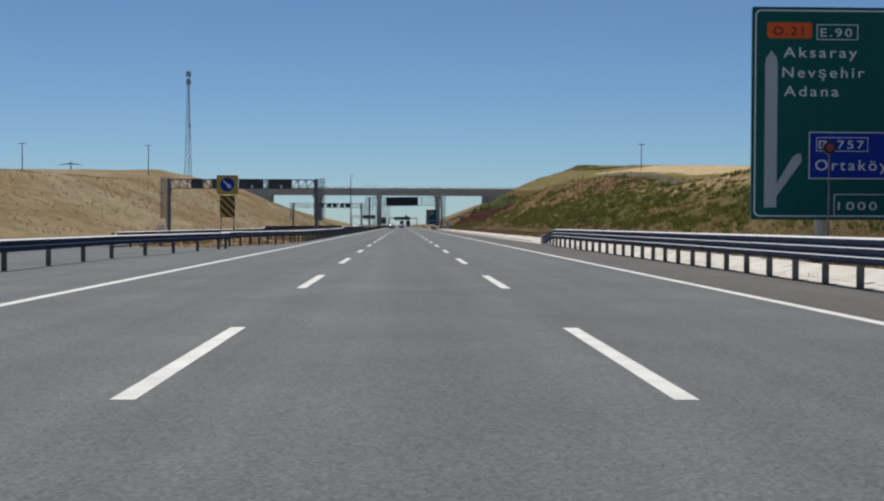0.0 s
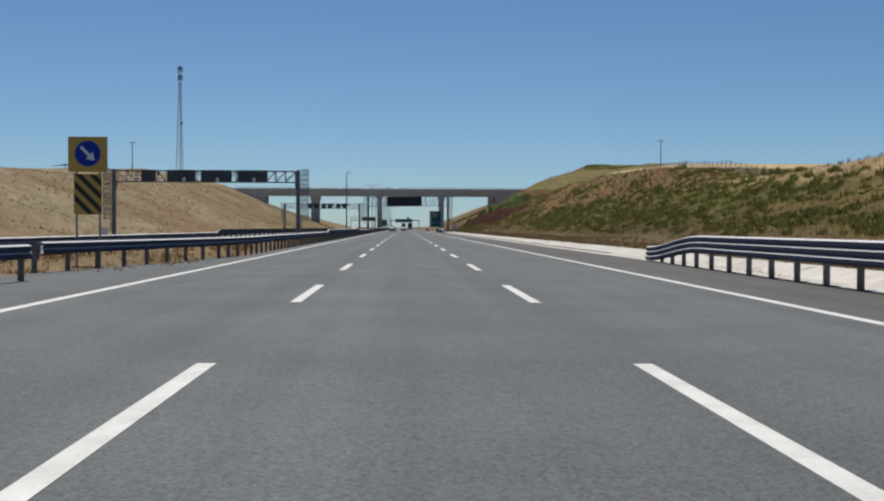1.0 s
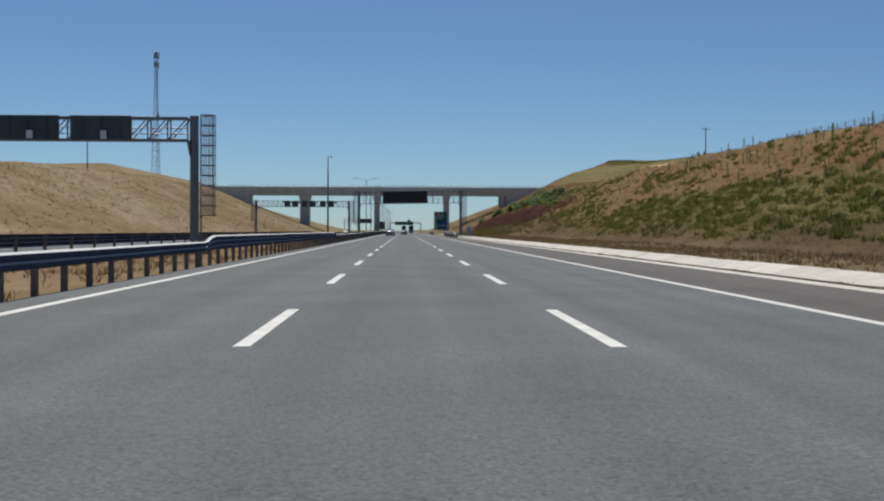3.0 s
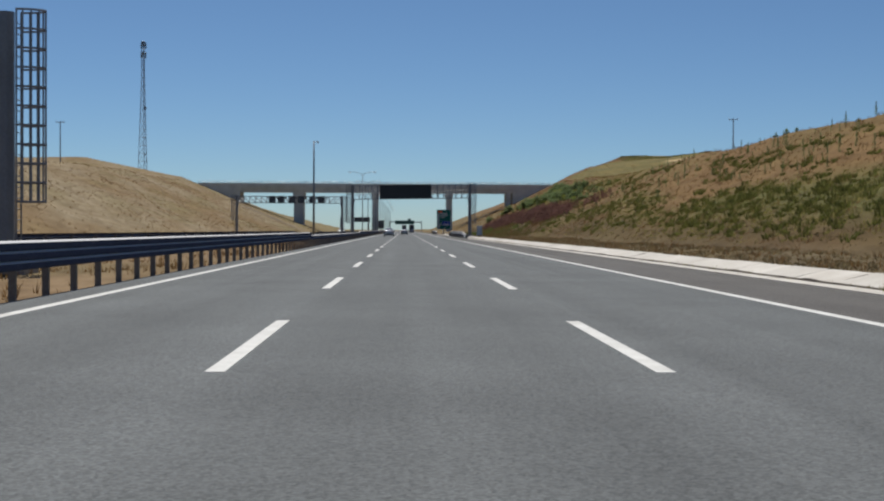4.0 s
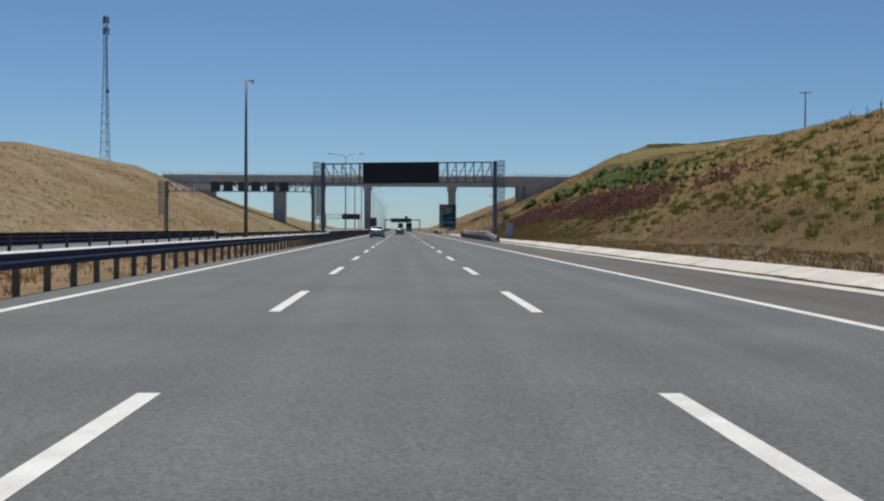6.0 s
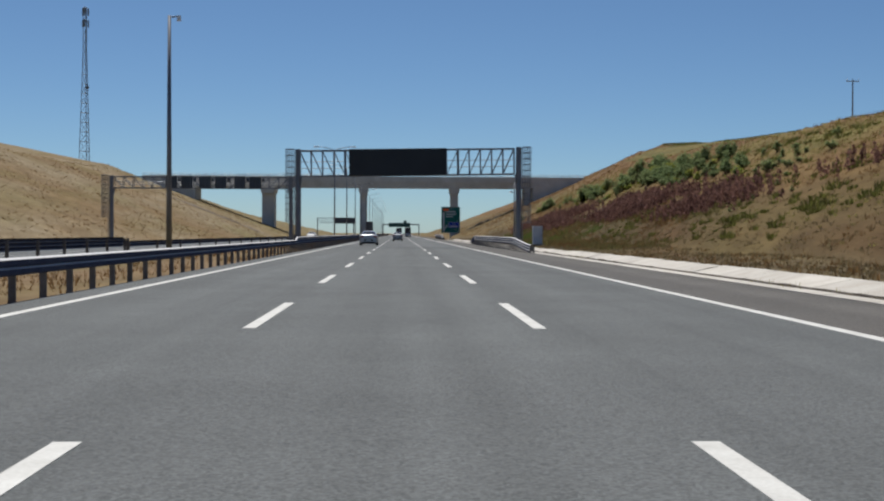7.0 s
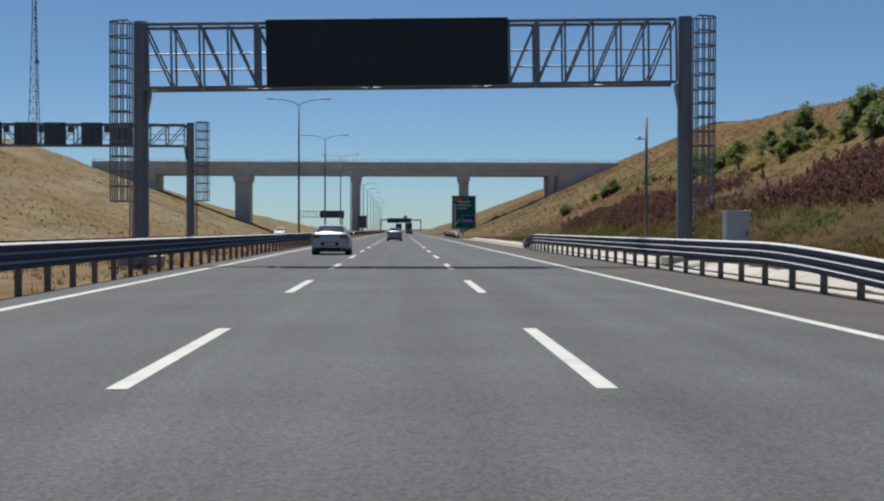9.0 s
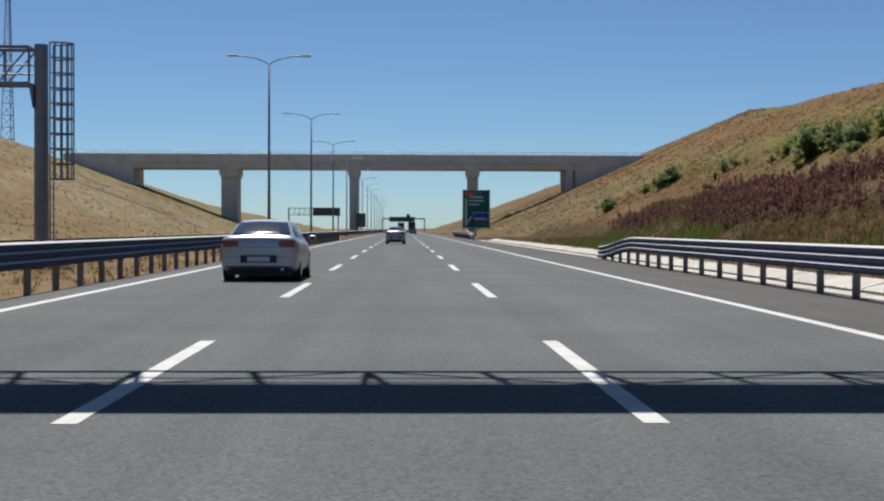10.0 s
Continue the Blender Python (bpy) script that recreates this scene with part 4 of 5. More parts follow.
def control_cabinet(x, y, label, size=1.0):
    ob = thing("control_cabinet", label, "cabinet", (x, y, 0))
    ob.scale = (1, 1, size)
    part("body", box(-0.41, 0.41, -0.3, 0.3, 0.35, 1.84, 0.015), M_CABINET, ob)
    part("roof", box(-0.44, 0.44, -0.34, 0.34, 1.84, 1.91, 0.01), M_CABINET, ob)
    door = part("door", box(-0.37, 0.37, -0.318, -0.302, 0.42, 1.78, 0.006), M_CABINET, ob)
    part("handle", box(0.28, 0.32, -0.34, -0.32, 1.0, 1.2, 0.005), M_BLACK, door)
    part("plinth", box(-0.55, 0.55, -0.4, 0.4, -0.2, 0.35, 0.02), M_CONCRETE, ob)
    return ob


control_cabinet(11.97, 343.2, "pale grey steel control cabinet on a concrete plinth")
control_cabinet(-31.8, 170, "whitish steel cabinet at the foot of a gantry leg", 0.56)


def slope_ditch(points, high, label):
    """A rough dark bank of old concrete and earth along a drain that runs up a slope."""
    ob = thing("slope_drain", label, "drain")
    (xa, ya), (xb, yb) = points
    n = 60
    along = Vector((xb - xa, yb - ya, 0)).normalized()
    side = Vector((-along.y, along.x, 0))
    bm = bmesh.new()
    rows = []
    for k in range(n + 1):
        x, y = xa + (xb - xa) * k / n, ya + (yb - ya) * k / n
        g = min(1.0, 6.0 * k / n, 6.0 * (n - k) / n)
        h = high * (0.75 + 0.7 * noise.noise((k * 0.23, xa, 2.0)) + 0.4 * noise.noise((k * 0.9, xa, 5.0))) * g
        wide = 0.7 + 0.45 * noise.noise((k * 0.17, ya, 8.0))
        sway = 0.8 * noise.noise((k * 0.11, ya, 3.0))
        row = []
        for u, v in ((-1.3, -0.5), (-0.8, 0.8), (-0.2, 1.0), (0.5, 0.75), (1.0, 0.3), (1.4, -0.5)):
            p = Vector((x, y, 0)) + side * (u * wide + sway)
            row.append(bm.verts.new((p.x, p.y, rough_land(p.x, p.y) + (v * h if v > 0 else v))))
        rows.append(row)
    for a, b in zip(rows, rows[1:]):
        for i in range(5):
            bm.faces.new((a[i], a[i + 1], b[i + 1], b[i]))
    bmesh.ops.recalc_face_normals(bm, faces=bm.faces)
    part("bank", bm, M_DITCH if xa > 0 else M_OLD, ob, smooth=True)
    return ob


slope_ditch([(20.5, 635), (39, 640)], 0.8, "dark eroded drain bank running down the slope by the bridge")
slope_ditch([(-33.5, 566), (-54, 534)], 0.4, "weathered drain bank running down the far slope")


def utility_pole(x, y, top):
    base = land_at(x, y) - 0.5
    ob = thing("utility_pole", "dark power pole with a crossarm on the hill", "utility pole", (x, y, base))
    h = top - base
    part("pole", bar((0, 0, 0), (0, 0, h), 0.2, 0.13, 8), M_POLE, ob)
    part("crossarm", box(-1.3, 1.3, -0.08, 0.08, h - 0.45, h - 0.28), M_POLE, ob)
    for dx in (-1.2, 0, 1.2):
        part("insulator", bar((dx, 0, h - 0.28), (dx, 0, h + 0.15), 0.07, 0.05, 6), M_CABINET, ob)
    return ob


utility_pole(91, 488, 32.6)
utility_pole(-99.5, 506, 32.0)
utility_pole(-129, 440, 28.5)


def mast():
    base = land_at(-120.9, 729) - 0.5
    ob = thing("radio_mast", "tall lattice telephone mast with antennas on the hilltop", "mast", (-120.9, 729, base))
    top = 87.2 - base
    n = 22
    def corner(k, z):
        r = 3.1 - 2.3 * min(1.0, z / (top * 0.8))
        a = radians(90 + 120 * k)
        return Vector((r * math.cos(a), r * math.sin(a), z))
    for k in range(3):
        part("leg", tube([corner(k, top * i / n) for i in range(n + 1)], 0.13), M_POLE, ob)
    for i in range(n):
        z0, z1 = top * i / n, top * (i + 1) / n
        for k in range(3):
            part("brace", bar(corner(k, z0), corner((k + 1) % 3, z1), 0.085, sides=4), M_POLE, ob)
            part("brace", bar(corner(k, z1), corner((k + 1) % 3, z1), 0.085, sides=4), M_POLE, ob)
    for z in (top - 1.5, top - 6):
        for k in range(3):
            a = radians(30 + 120 * k)
            part("antenna", box(1.2 * math.cos(a) - 0.25, 1.2 * math.cos(a) + 0.25, 1.2 * math.sin(a) - 0.25, 1.2 * math.sin(a) + 0.25, z - 1.6, z + 1.2, 0.05), M_POLE, ob, "panel antenna")
    part("dish", bar((0.9, -0.6, top * 0.62), (0.9, -1.1, top * 0.62), 0.8, 0.7, 14), M_POLE, ob)
    return ob


mast()


def pylon():
    ob = thing("power_pylon", "far lattice power pylon with wide arms", "pylon", (-384, 1500, 40))
    part("body", bar((0, 0, -20), (0, 0, 33), 2.2, 0.5, 4), M_POLE, ob)
    part("arms", prism([(-17, 28.5), (0, 31), (17, 28.5), (0, 29.5)], -0.3, 0.3), M_POLE, ob)
    return ob


pylon()


# ---------------------------------------------------------------- cars
def section(w, zb, zt, tuck=0.86, crown=0.03):
    half = [(w * tuck, zb), (w * 0.97, zb + 0.1), (w, zb + 0.28), (w * 0.985, zt - 0.14), (w * 0.93, zt - 0.03), (w * 0.8, zt + crown * 0.3), (w * 0.4, zt + crown)]
    return [(x, z) for x, z in half] + [(-x, z) for x, z in half[::-1]]


def loft(rows):
    """rows of (y, outline of (x, z)), closed at both ends."""
    bm = bmesh.new()
    vs = [[bm.verts.new((x, y, z)) for x, z in pts] for y, pts in rows]
    for a, b in zip(vs, vs[1:]):
        for i in range(len(a)):
            j = (i + 1) % len(a)
            bm.faces.new((a[i], a[j], b[j], b[i]))
    bm.faces.new(vs[0])
    bm.faces.new(vs[-1])
    bmesh.ops.recalc_face_normals(bm, faces=bm.faces)
    return bm


def sedan(at, paint, label, width=1.82, length=4.65, height=1.44):
    """A saloon; its rear end at y = 0 and its nose towards +y."""
    ob = thing("car", label, "car", at)
    w, L = width / 2, length
    rows = [(0.0, section(w * 0.82, 0.46, 0.93)), (0.03, section(w * 0.9, 0.36, 0.99)), (0.1, section(w * 0.95, 0.29, 1.04)), (0.25, section(w * 0.98, 0.24, 1.055)), (0.7, section(w, 0.2, 1.03)),
            (1.3, section(w, 0.18, 0.97)), (2.6, section(w, 0.18, 0.95)), (3.4, section(w, 0.18, 0.93)), (4.1 * L / 4.65, section(w * 0.96, 0.2, 0.82)), (L - 0.12, section(w * 0.86, 0.26, 0.7)), (L, section(w * 0.74, 0.36, 0.6))]
    body = part("body", loft(rows), paint, ob, smooth=True)
    # cabin: arched sections under the roof line
    line = [(0.42, 1.0), (0.6, 1.1), (0.85, 1.22), (1.1, 1.33), (1.35, 1.405), (1.6, height - 0.01), (1.95, height), (2.3, height - 0.02), (2.6, 1.37), (2.95, 1.23), (3.3, 1.06), (3.55, 0.94)]
    ly, lz = [a for a, _ in line], [b for _, b in line]

    def arch(y):
        zt = float(np.interp(y, ly, lz))
        k = min(1.0, max(0.0, (zt - 0.93) / 0.2))
        zs = zt - 0.12 * k
        hw = w * 0.9 - (zs - 0.93) * 0.45
        half = [(w * 0.9, 0.93), (w * 0.9 - (zs - 0.93) * 0.12, 0.93 + (zs - 0.93) * 0.3), (hw, zs), (hw - 0.035, zt - 0.045 * k), (hw - 0.12, zt - 0.006 * k), (hw * 0.5, zt + 0.012), (0, zt + 0.02)]
        return half + [(-a, b) for a, b in half[-2::-1]]

    cab = bmesh.new()
    stations = [0.42 + 3.13 * q / 30 for q in range(31)]
    grid = [[cab.verts.new((a, y, b)) for a, b in arch(y)] for y in stations]
    for r, q in zip(grid, grid[1:]):
        for k in range(12):
            cab.faces.new((r[k], r[k + 1], q[k + 1], q[k]))
    bmesh.ops.recalc_face_normals(cab, faces=cab.faces)
    part("cabin", cab, paint, ob, smooth=True)

    def pane(name, y0, y1, k0, k1, label=""):
        """A window that lies on the cabin between two stations and two lines of its sections."""
        bm = bmesh.new()
        rows_ = []
        for q in range(9):
            y = y0 + (y1 - y0) * q / 8
            pts = arch(y)[k0 : k1 + 1]
            mid = Vector((0, y, 0.75))
            outer = [Vector((a, y, b)) for a, b in pts]
            rows_.append([bm.verts.new(v + (v - mid).normalized() * 0.012) for v in outer])
        for r, q in zip(rows_, rows_[1:]):
            for k in range(len(r) - 1):
                bm.faces.new((r[k], r[k + 1], q[k + 1], q[k]))
        bmesh.ops.recalc_face_normals(bm, faces=bm.faces)
        bmesh.ops.solidify(bm, geom=bm.faces, thickness=0.008)
        return part(name, bm, M_GLASS, ob, label, True)

    pane("rear_window", 0.56, 1.27, 4, 8, "dark rear window")
    pane("windscreen", 2.62, 3.4, 4, 8)
    part("boot_seam", box(-w * 0.84, w * 0.84, -0.004, 0.02, 0.79, 0.797), M_BLACK, ob)
    for s in (-1, 1):
        lines = (1, 2) if s > 0 else (10, 11)
        pane("side_window", 1.02, 1.92, *lines)
        pane("side_window", 1.99, 2.85, *lines)
        mirror = part("mirror", box(s * (w + 0.02), s * (w + 0.2), 2.95, 3.07, 0.92, 1.06, 0.03), paint, ob)
        part("mirror_glass", box(s * (w + 0.035), s * (w + 0.185), 2.942, 2.949, 0.935, 1.045), M_GLASS, mirror)
        tail = [(s * w * 0.5, 0.82), (s * w * 0.9, 0.80), (s * w * 0.93, 0.93), (s * w * 0.9, 0.97), (s * w * 0.52, 0.95)]
        part("tail_lamp", prism(tail, -0.012, 0.2), M_TAIL, ob, "red tail lamp")
        for f in (0.3, 0.66):
            part("door_handle", box(s * (w - 0.01), s * (w + 0.025), 1.75 if f < 0.5 else 2.65, 1.93 if f < 0.5 else 2.83, 0.82, 0.85, 0.006), M_RIM, ob)
        for y in (0.95, 3.65):
            wheel = part("wheel", bar((s * (w - 0.23), y, 0.32), (s * (w - 0.005), y, 0.32), 0.32, sides=28), M_RUBBER, ob, "black tyre on an alloy wheel")
            part("rim", bar((s * (w - 0.004), y, 0.32), (s * (w + 0.004), y, 0.32), 0.2, 0.18, 20), M_RIM, wheel)
    part("bumper", loft([(-0.04, [(w * 0.8, 0.36), (w * 0.82, 0.56), (-w * 0.82, 0.56), (-w * 0.8, 0.36)]), (0.08, [(w * 0.93, 0.3), (w * 0.94, 0.6), (-w * 0.94, 0.6), (-w * 0.93, 0.3)])]), paint, ob)
    part("underbody", box(-w * 0.8, w * 0.8, 0.12, L - 0.2, 0.15, 0.3), M_BLACK, ob)
    part("diffuser", box(-w * 0.7, w * 0.7, -0.03, 0.1, 0.26, 0.36, 0.02), M_BLACK, ob)
    part("trim_strip", box(-w * 0.6, w * 0.6, -0.052, -0.03, 0.37, 0.395, 0.006), M_RIM, ob, "bright strip across the bumper")
    part("number_plate", box(-0.26, 0.26, -0.058, -0.047, 0.47, 0.58, 0.004), M_GREYWHITE, ob, "blank pale number plate")
    part("plate_recess", box(-0.42, 0.42, -0.0465, -0.03, 0.44, 0.61, 0.006), M_BLACK, ob)
    part("exhaust", bar((w * 0.6, -0.05, 0.29), (w * 0.6, 0.1, 0.29), 0.035, sides=10), M_RIM, ob)
    return ob


sedan((-3.1, 360.4, 0), M_SILVER, "silver saloon car in the fast lane, rear towards the viewer", 1.84)
sedan((-0.35, 434, 0), M_GREYCAR, "grey saloon car ahead in the middle lane", 1.62, 4.2, 1.42)
sedan((2.6, 640, 0), M_GREYCAR, "dark grey car far ahead in the slow lane", 1.75)
opp = sedan((-18.0, 492, 0), M_WHITECAR, "white car on the opposite carriageway", 1.8)
opp.matrix_basis = pose(-18.0, 497, 0, 0, 0, 180)


def lorry(x, y):
    ob = thing("lorry", "dark-backed box lorry far ahead on the motorway", "truck", (x, y, 0))
    part("box_body", box(-1.25, 1.25, 0, 7.5, 1.1, 3.7, 0.03), M_BOARDBACK, ob)
    part("rear_door", box(-1.15, 1.15, -0.02, -0.002, 1.2, 3.6, 0.005), M_BLACK, ob)
    part("cab", box(-1.2, 1.2, 7.7, 9.6, 0.6, 3.0, 0.15), M_WHITECAR, ob)
    part("chassis", box(-0.5, 0.5, 0.2, 9.2, 0.6, 1.1), M_BLACK, ob)
    for s in (-1, 1):
        for yy in (1.5, 2.7, 8.5):
            wheel = part("wheel", bar((s * 0.85, yy, 0.5), (s * 1.2, yy, 0.5), 0.5, sides=20), M_RUBBER, ob)
            part("rim", bar((s * 1.2, yy, 0.5), (s * 1.21, yy, 0.5), 0.28, sides=14), M_RIM, wheel)
    return ob


lorry(3.3, 780)
lorry(-0.5, 830)


# ---------------------------------------------------------------- concrete drain beside the shoulder
def drain():
    ob = thing("drain", "whitish cast concrete drain channel along the shoulder", "drain", kind="structure")
    rnd = random.Random(4)
    kerbs, slabs = [], []
    for v in range(4):
        bm = bmesh.new()
        j = [rnd.uniform(-0.014, 0.014) for _ in range(6)]
        add_sweep(bm, [(0, 0.008, 0), (0, 2.992, 0)], [(0, -0.2), (0, 0.012), (0.5 + j[0], 0.03 + j[1] * 0.3), (0.53, -0.2)], True)
        kerbs.append(mesh_of("kerb_slab", bm, M_CONCRETE))
        bm = bmesh.new()
        prof = [(0, -0.2), (0, 0.0 + j[2] * 0.6), (0.33 + j[3], 0.05), (0.95 + j[4] * 2, 0.2 + j[5]), (1.2, 0.24 + j[1]), (1.25, -0.2)]
        add_sweep(bm, [(j[0], 0.006, 0), (j[1], 1.4, rnd.uniform(-0.012, 0.012)), (j[2], 2.994, 0)], prof, True)
        slabs.append(mesh_of("channel_slab", bm, M_CONCRETE))
    # dark strip in place of the shaded gap between kerb and channel, lumpy with earth
    bm = bmesh.new()
    rows = []
    y = -30.0
    while y < 472:
        wild = 0.4 + 0.9 * max(0.0, 1 - abs(y - 312) / 30) + 0.5 * max(0.0, noise.noise((3.0, y * 0.04, 5.0)))
        h = 0.055 - 0.04 * (y < 92) + wild * (0.35 if y < 92 else 1)  * max(0.0, 0.05 * noise.noise((1.5, y * 0.35, 3.0)) + 0.08 * noise.noise((4.5, y * 1.1, 1.0)))
        w = 0.09 * wild * noise.noise((7.0, y * 0.4, 2.0)) + 0.03
        rows.append([bm.verts.new(c) for c in ((9.04 + w, y, -0.15), (9.06 + w, y, h * 0.85), (9.2, y, h), (9.29, y, h * 0.95), (9.34, y, -0.15))])
        y += 0.4
    for a, b in zip(rows, rows[1:]):
        for i in range(4):
            bm.faces.new((a[i], a[i + 1], b[i + 1], b[i]))
    part("gap_strip", bm, M_GAP, ob, "dark strip in place of the shaded drain gap, lumpy with earth", True)
    for k in range(-10, 158):
        y = 3.0 * k
        a = part("kerb_slab", kerbs[rnd.randrange(4)], None, ob)
        a.matrix_basis = pose(8.64 + rnd.uniform(-0.012, 0.012), y, 0)
        b = part("channel_slab", slabs[rnd.randrange(4)], None, ob)
        sunk = 0.07 if y >= 307 else 0.0
        b.matrix_basis = pose(9.24 + 1.6 * sunk + rnd.uniform(-0.015, 0.015), y, -sunk + rnd.uniform(-0.005, 0.005), 0, rnd.uniform(-0.25, 0.25), rnd.uniform(-0.1, 0.1))
    return ob


drain()


# ---------------------------------------------------------------- growth on the slopes
def stuff(name, verts, faces, mat, label, category):
    me = bpy.data.meshes.new(name)
    me.from_pydata(verts, [], faces)
    me.materials.append(mat)
    return tagged(new(name, me), label, category, kind="stuff")


def tufts(rnd, spots, blades, height, width, sprawl=1.0):
    """Clumps of bent blades at the spots (x, y); sprawl widens them along the road."""
    verts, faces = [], []
    for x, y in spots:
        h = height * rnd.uniform(0.5, 1.35)
        slope = land_at(x + 0.5, y) - land_at(x - 0.5, y)
        z0 = rough_land(x, y) - 0.03
        for _ in range(blades):
            a = rnd.uniform(0, 6.283)
            r = rnd.uniform(0.02, 0.22) * (h / 0.4)
            ca, sa = math.cos(a), math.sin(a)
            ox, oy = r * ca * 0.8, r * sa * 0.8 * sprawl
            bx, by, z = x + ox, y + oy, z0 + slope * ox
            lean = rnd.uniform(0.15, 0.6) * h
            w = width * rnd.uniform(0.6, 1.4)
            hh = h * rnd.uniform(0.6, 1.0)
            t = rnd.uniform(0, 3.14)
            wx, wy = w * math.cos(t), w * math.sin(t)
            i = len(verts)
            verts += [(bx - wx, by - wy, z), (bx + wx, by + wy, z), (bx + ca * lean, by + sa * lean, z + hh)]
            faces.append((i, i + 1, i + 2))
    return verts, faces


def spread(rnd, n, x_range, y_range, keep):
    out = []
    while len(out) < n:
        x, y = rnd.uniform(*x_range), rnd.uniform(*y_range)
        if rnd.random() < keep(x, y):
            out.append((x, y))
    return out


def green_belt(x, y):
    z = land_at(x, y)
    k = green_share(x, y, z)
    if y > 300:
        k = max(k, 0.8 * math.exp(-(((z - 8.0) / 2.4) ** 2)) * (0.45 + 1.5 * noise.noise((x * 0.25, y * 0.12, 4.0))))
    return max(0.0, k)


grow = random.Random(11)
v, f = tufts(grow, spread(grow, 16000, (10.7, 38), (18, 470), lambda x, y: max(0.3, 1 - (x - 11) / 40) * (1 - 0.8 * green_share(x, y, land_at(x, y))) * (0.12 if y > 285 and x < 22.5 else 0.35 if x < 19 else 1) * (1 - 0.8 * rust_share(x, y, land_at(x, y)))), 6, 0.25, 0.022, 3.2)
stuff("dry_grass", v, f, M_STRAW, "dry straw-coloured grass on the cutting slope", "grass")
v, f = tufts(grow, spread(grow, 8500, (11, 38), (30, 460), green_belt), 11, 0.19, 0.032, 7.0)
stuff("green_grass", v, f, M_GRASS, "olive green weeds on the cutting slope", "grass")
v, f = tufts(grow, spread(grow, 12000, (10.6, 23), (18, 440), lambda x, y: min(1, max(0.0, (22 + 1.5 * (y > 260) - x) / 5))), 7, 0.19, 0.024, 4.5)
stuff("verge_weeds", v, f, M_VERGE, "rough weeds along the verge behind the drain", "grass")
v, f = tufts(grow, spread(grow, 4000, (-60, -33), (60, 560), lambda x, y: 1), 5, 0.22, 0.03, 1.8)
stuff("dry_grass", v, f, M_PALE, "dry pale grass on the slope beyond the opposite carriageway", "grass")
v, f = tufts(grow, spread(grow, 5200, (-14.2, -7.0), (66, 480), lambda x, y: 0.4 + noise.noise((x * 0.5, y * 0.1, 2.0))), 5, 0.26, 0.016)
stuff("median_weeds", v, f, M_STRAW, "dry weeds in the earth of the median", "grass")
v, f = tufts(grow, spread(grow, 560, (9.08, 9.26), (20, 460), lambda x, y: max(0, 0.3 + 1.6 * noise.noise((0.5, y * 0.12, 6.0)))), 6, 0.22, 0.014)
stuff("drain_weeds", v, f, M_GRASS, "small weeds in the gap of the drain", "grass")


v, f = tufts(grow, spread(grow, 7000, (17, 92), (455, 715), lambda x, y: 1 if x < PLAN[1][int(y + 450)] + 3 else 0.1), 6, 0.26, 0.04, 6.0)
stuff("far_grass", v, f, M_STRAW, "dry grass on the slope by the bridge", "grass")
v, f = tufts(grow, spread(grow, 3500, (84, 99.5), (545, 700), lambda x, y: 1 if x > PLAN[1][int(y + 450)] - 1 else 0.0), 7, 0.26, 0.1, 1.6)
stuff("hedge", v, f, M_HEDGE, "low dark scrub along the field edge on the hill", "scrub")
v, f = tufts(grow, spread(grow, 6000, (-75, -33), (120, 640), lambda x, y: max(0.1, 0.4 + 1.4 * noise.noise((x * 0.12, y * 0.06, 15.0)))), 6, 0.26, 0.04, 2.0)
stuff("brown_weeds", v, f, M_STRAW, "brown weeds on the slope beyond the opposite carriageway", "grass")


v, f = tufts(grow, spread(grow, 2200, (11.5, 19.4), (345, 446), lambda x, y: max(0, -0.1 + 0.4 * (382 < y < 434) + 1.4 * noise.noise((x * 0.2, y * 0.08, 21.0)))), 7, 0.36, 0.03)
more = tufts(grow, spread(grow, 900, (14.5, 19.2), (402, 438), lambda x, y: max(0.0, 0.4 + 1.2 * noise.noise((x * 0.3, y * 0.06, 61.0)))), 9, 0.45, 0.035, 2.5)
v, f = v + more[0], f + [tuple(i + len(v) for i in face) for face in more[1]]
stuff("fresh_grass", v, f, M_FRESH, "fresh green grass at the foot of the slope", "grass")


v, f = tufts(grow, spread(grow, 5200, (12.5, 22.5), (312, 442), lambda x, y: max(0.0, 0.45 + 1.3 * noise.noise((x * 0.4, y * 0.05, 71.0))) * (1 - 0.7 * rust_share(x, y, land_at(x, y)))), 9, 0.34, 0.03, 3.0)
stuff("slope_weeds", v, f, M_OLIVE, "olive weeds low on the slope behind the guardrail", "weeds")
v, f = tufts(grow, spread(grow, 2600, (12.5, 22.5), (312, 442), lambda x, y: max(0.0, 0.3 + 1.3 * noise.noise((x * 0.4, y * 0.05, 81.0)))), 8, 0.36, 0.026, 2.6)
stuff("dry_weeds", v, f, M_STRAW, "dry brown weeds low on the slope behind the guardrail", "weeds")


def clump_share(x, y):
    z = land_at(x, y)
    if z < 0.8:
        return 0.0
    if z > 5.2:
        return max(0.0, 0.12 + 0.7 * noise.noise((x * 0.35, y * 0.07, 44.0)))
    return max(0.0, 0.15 + 0.85 * green_share(x, y, z) + 0.6 * noise.noise((x * 0.3, y * 0.06, 40.0)))


v, f = tufts(grow, spread(grow, 2700, (16.5, 30), (45, 345), clump_share), 28, 0.34, 0.045, 5.0)
stuff("weed_clumps", v, f, M_HEDGE, "dark green weed clumps scattered over the cutting slope", "weeds")


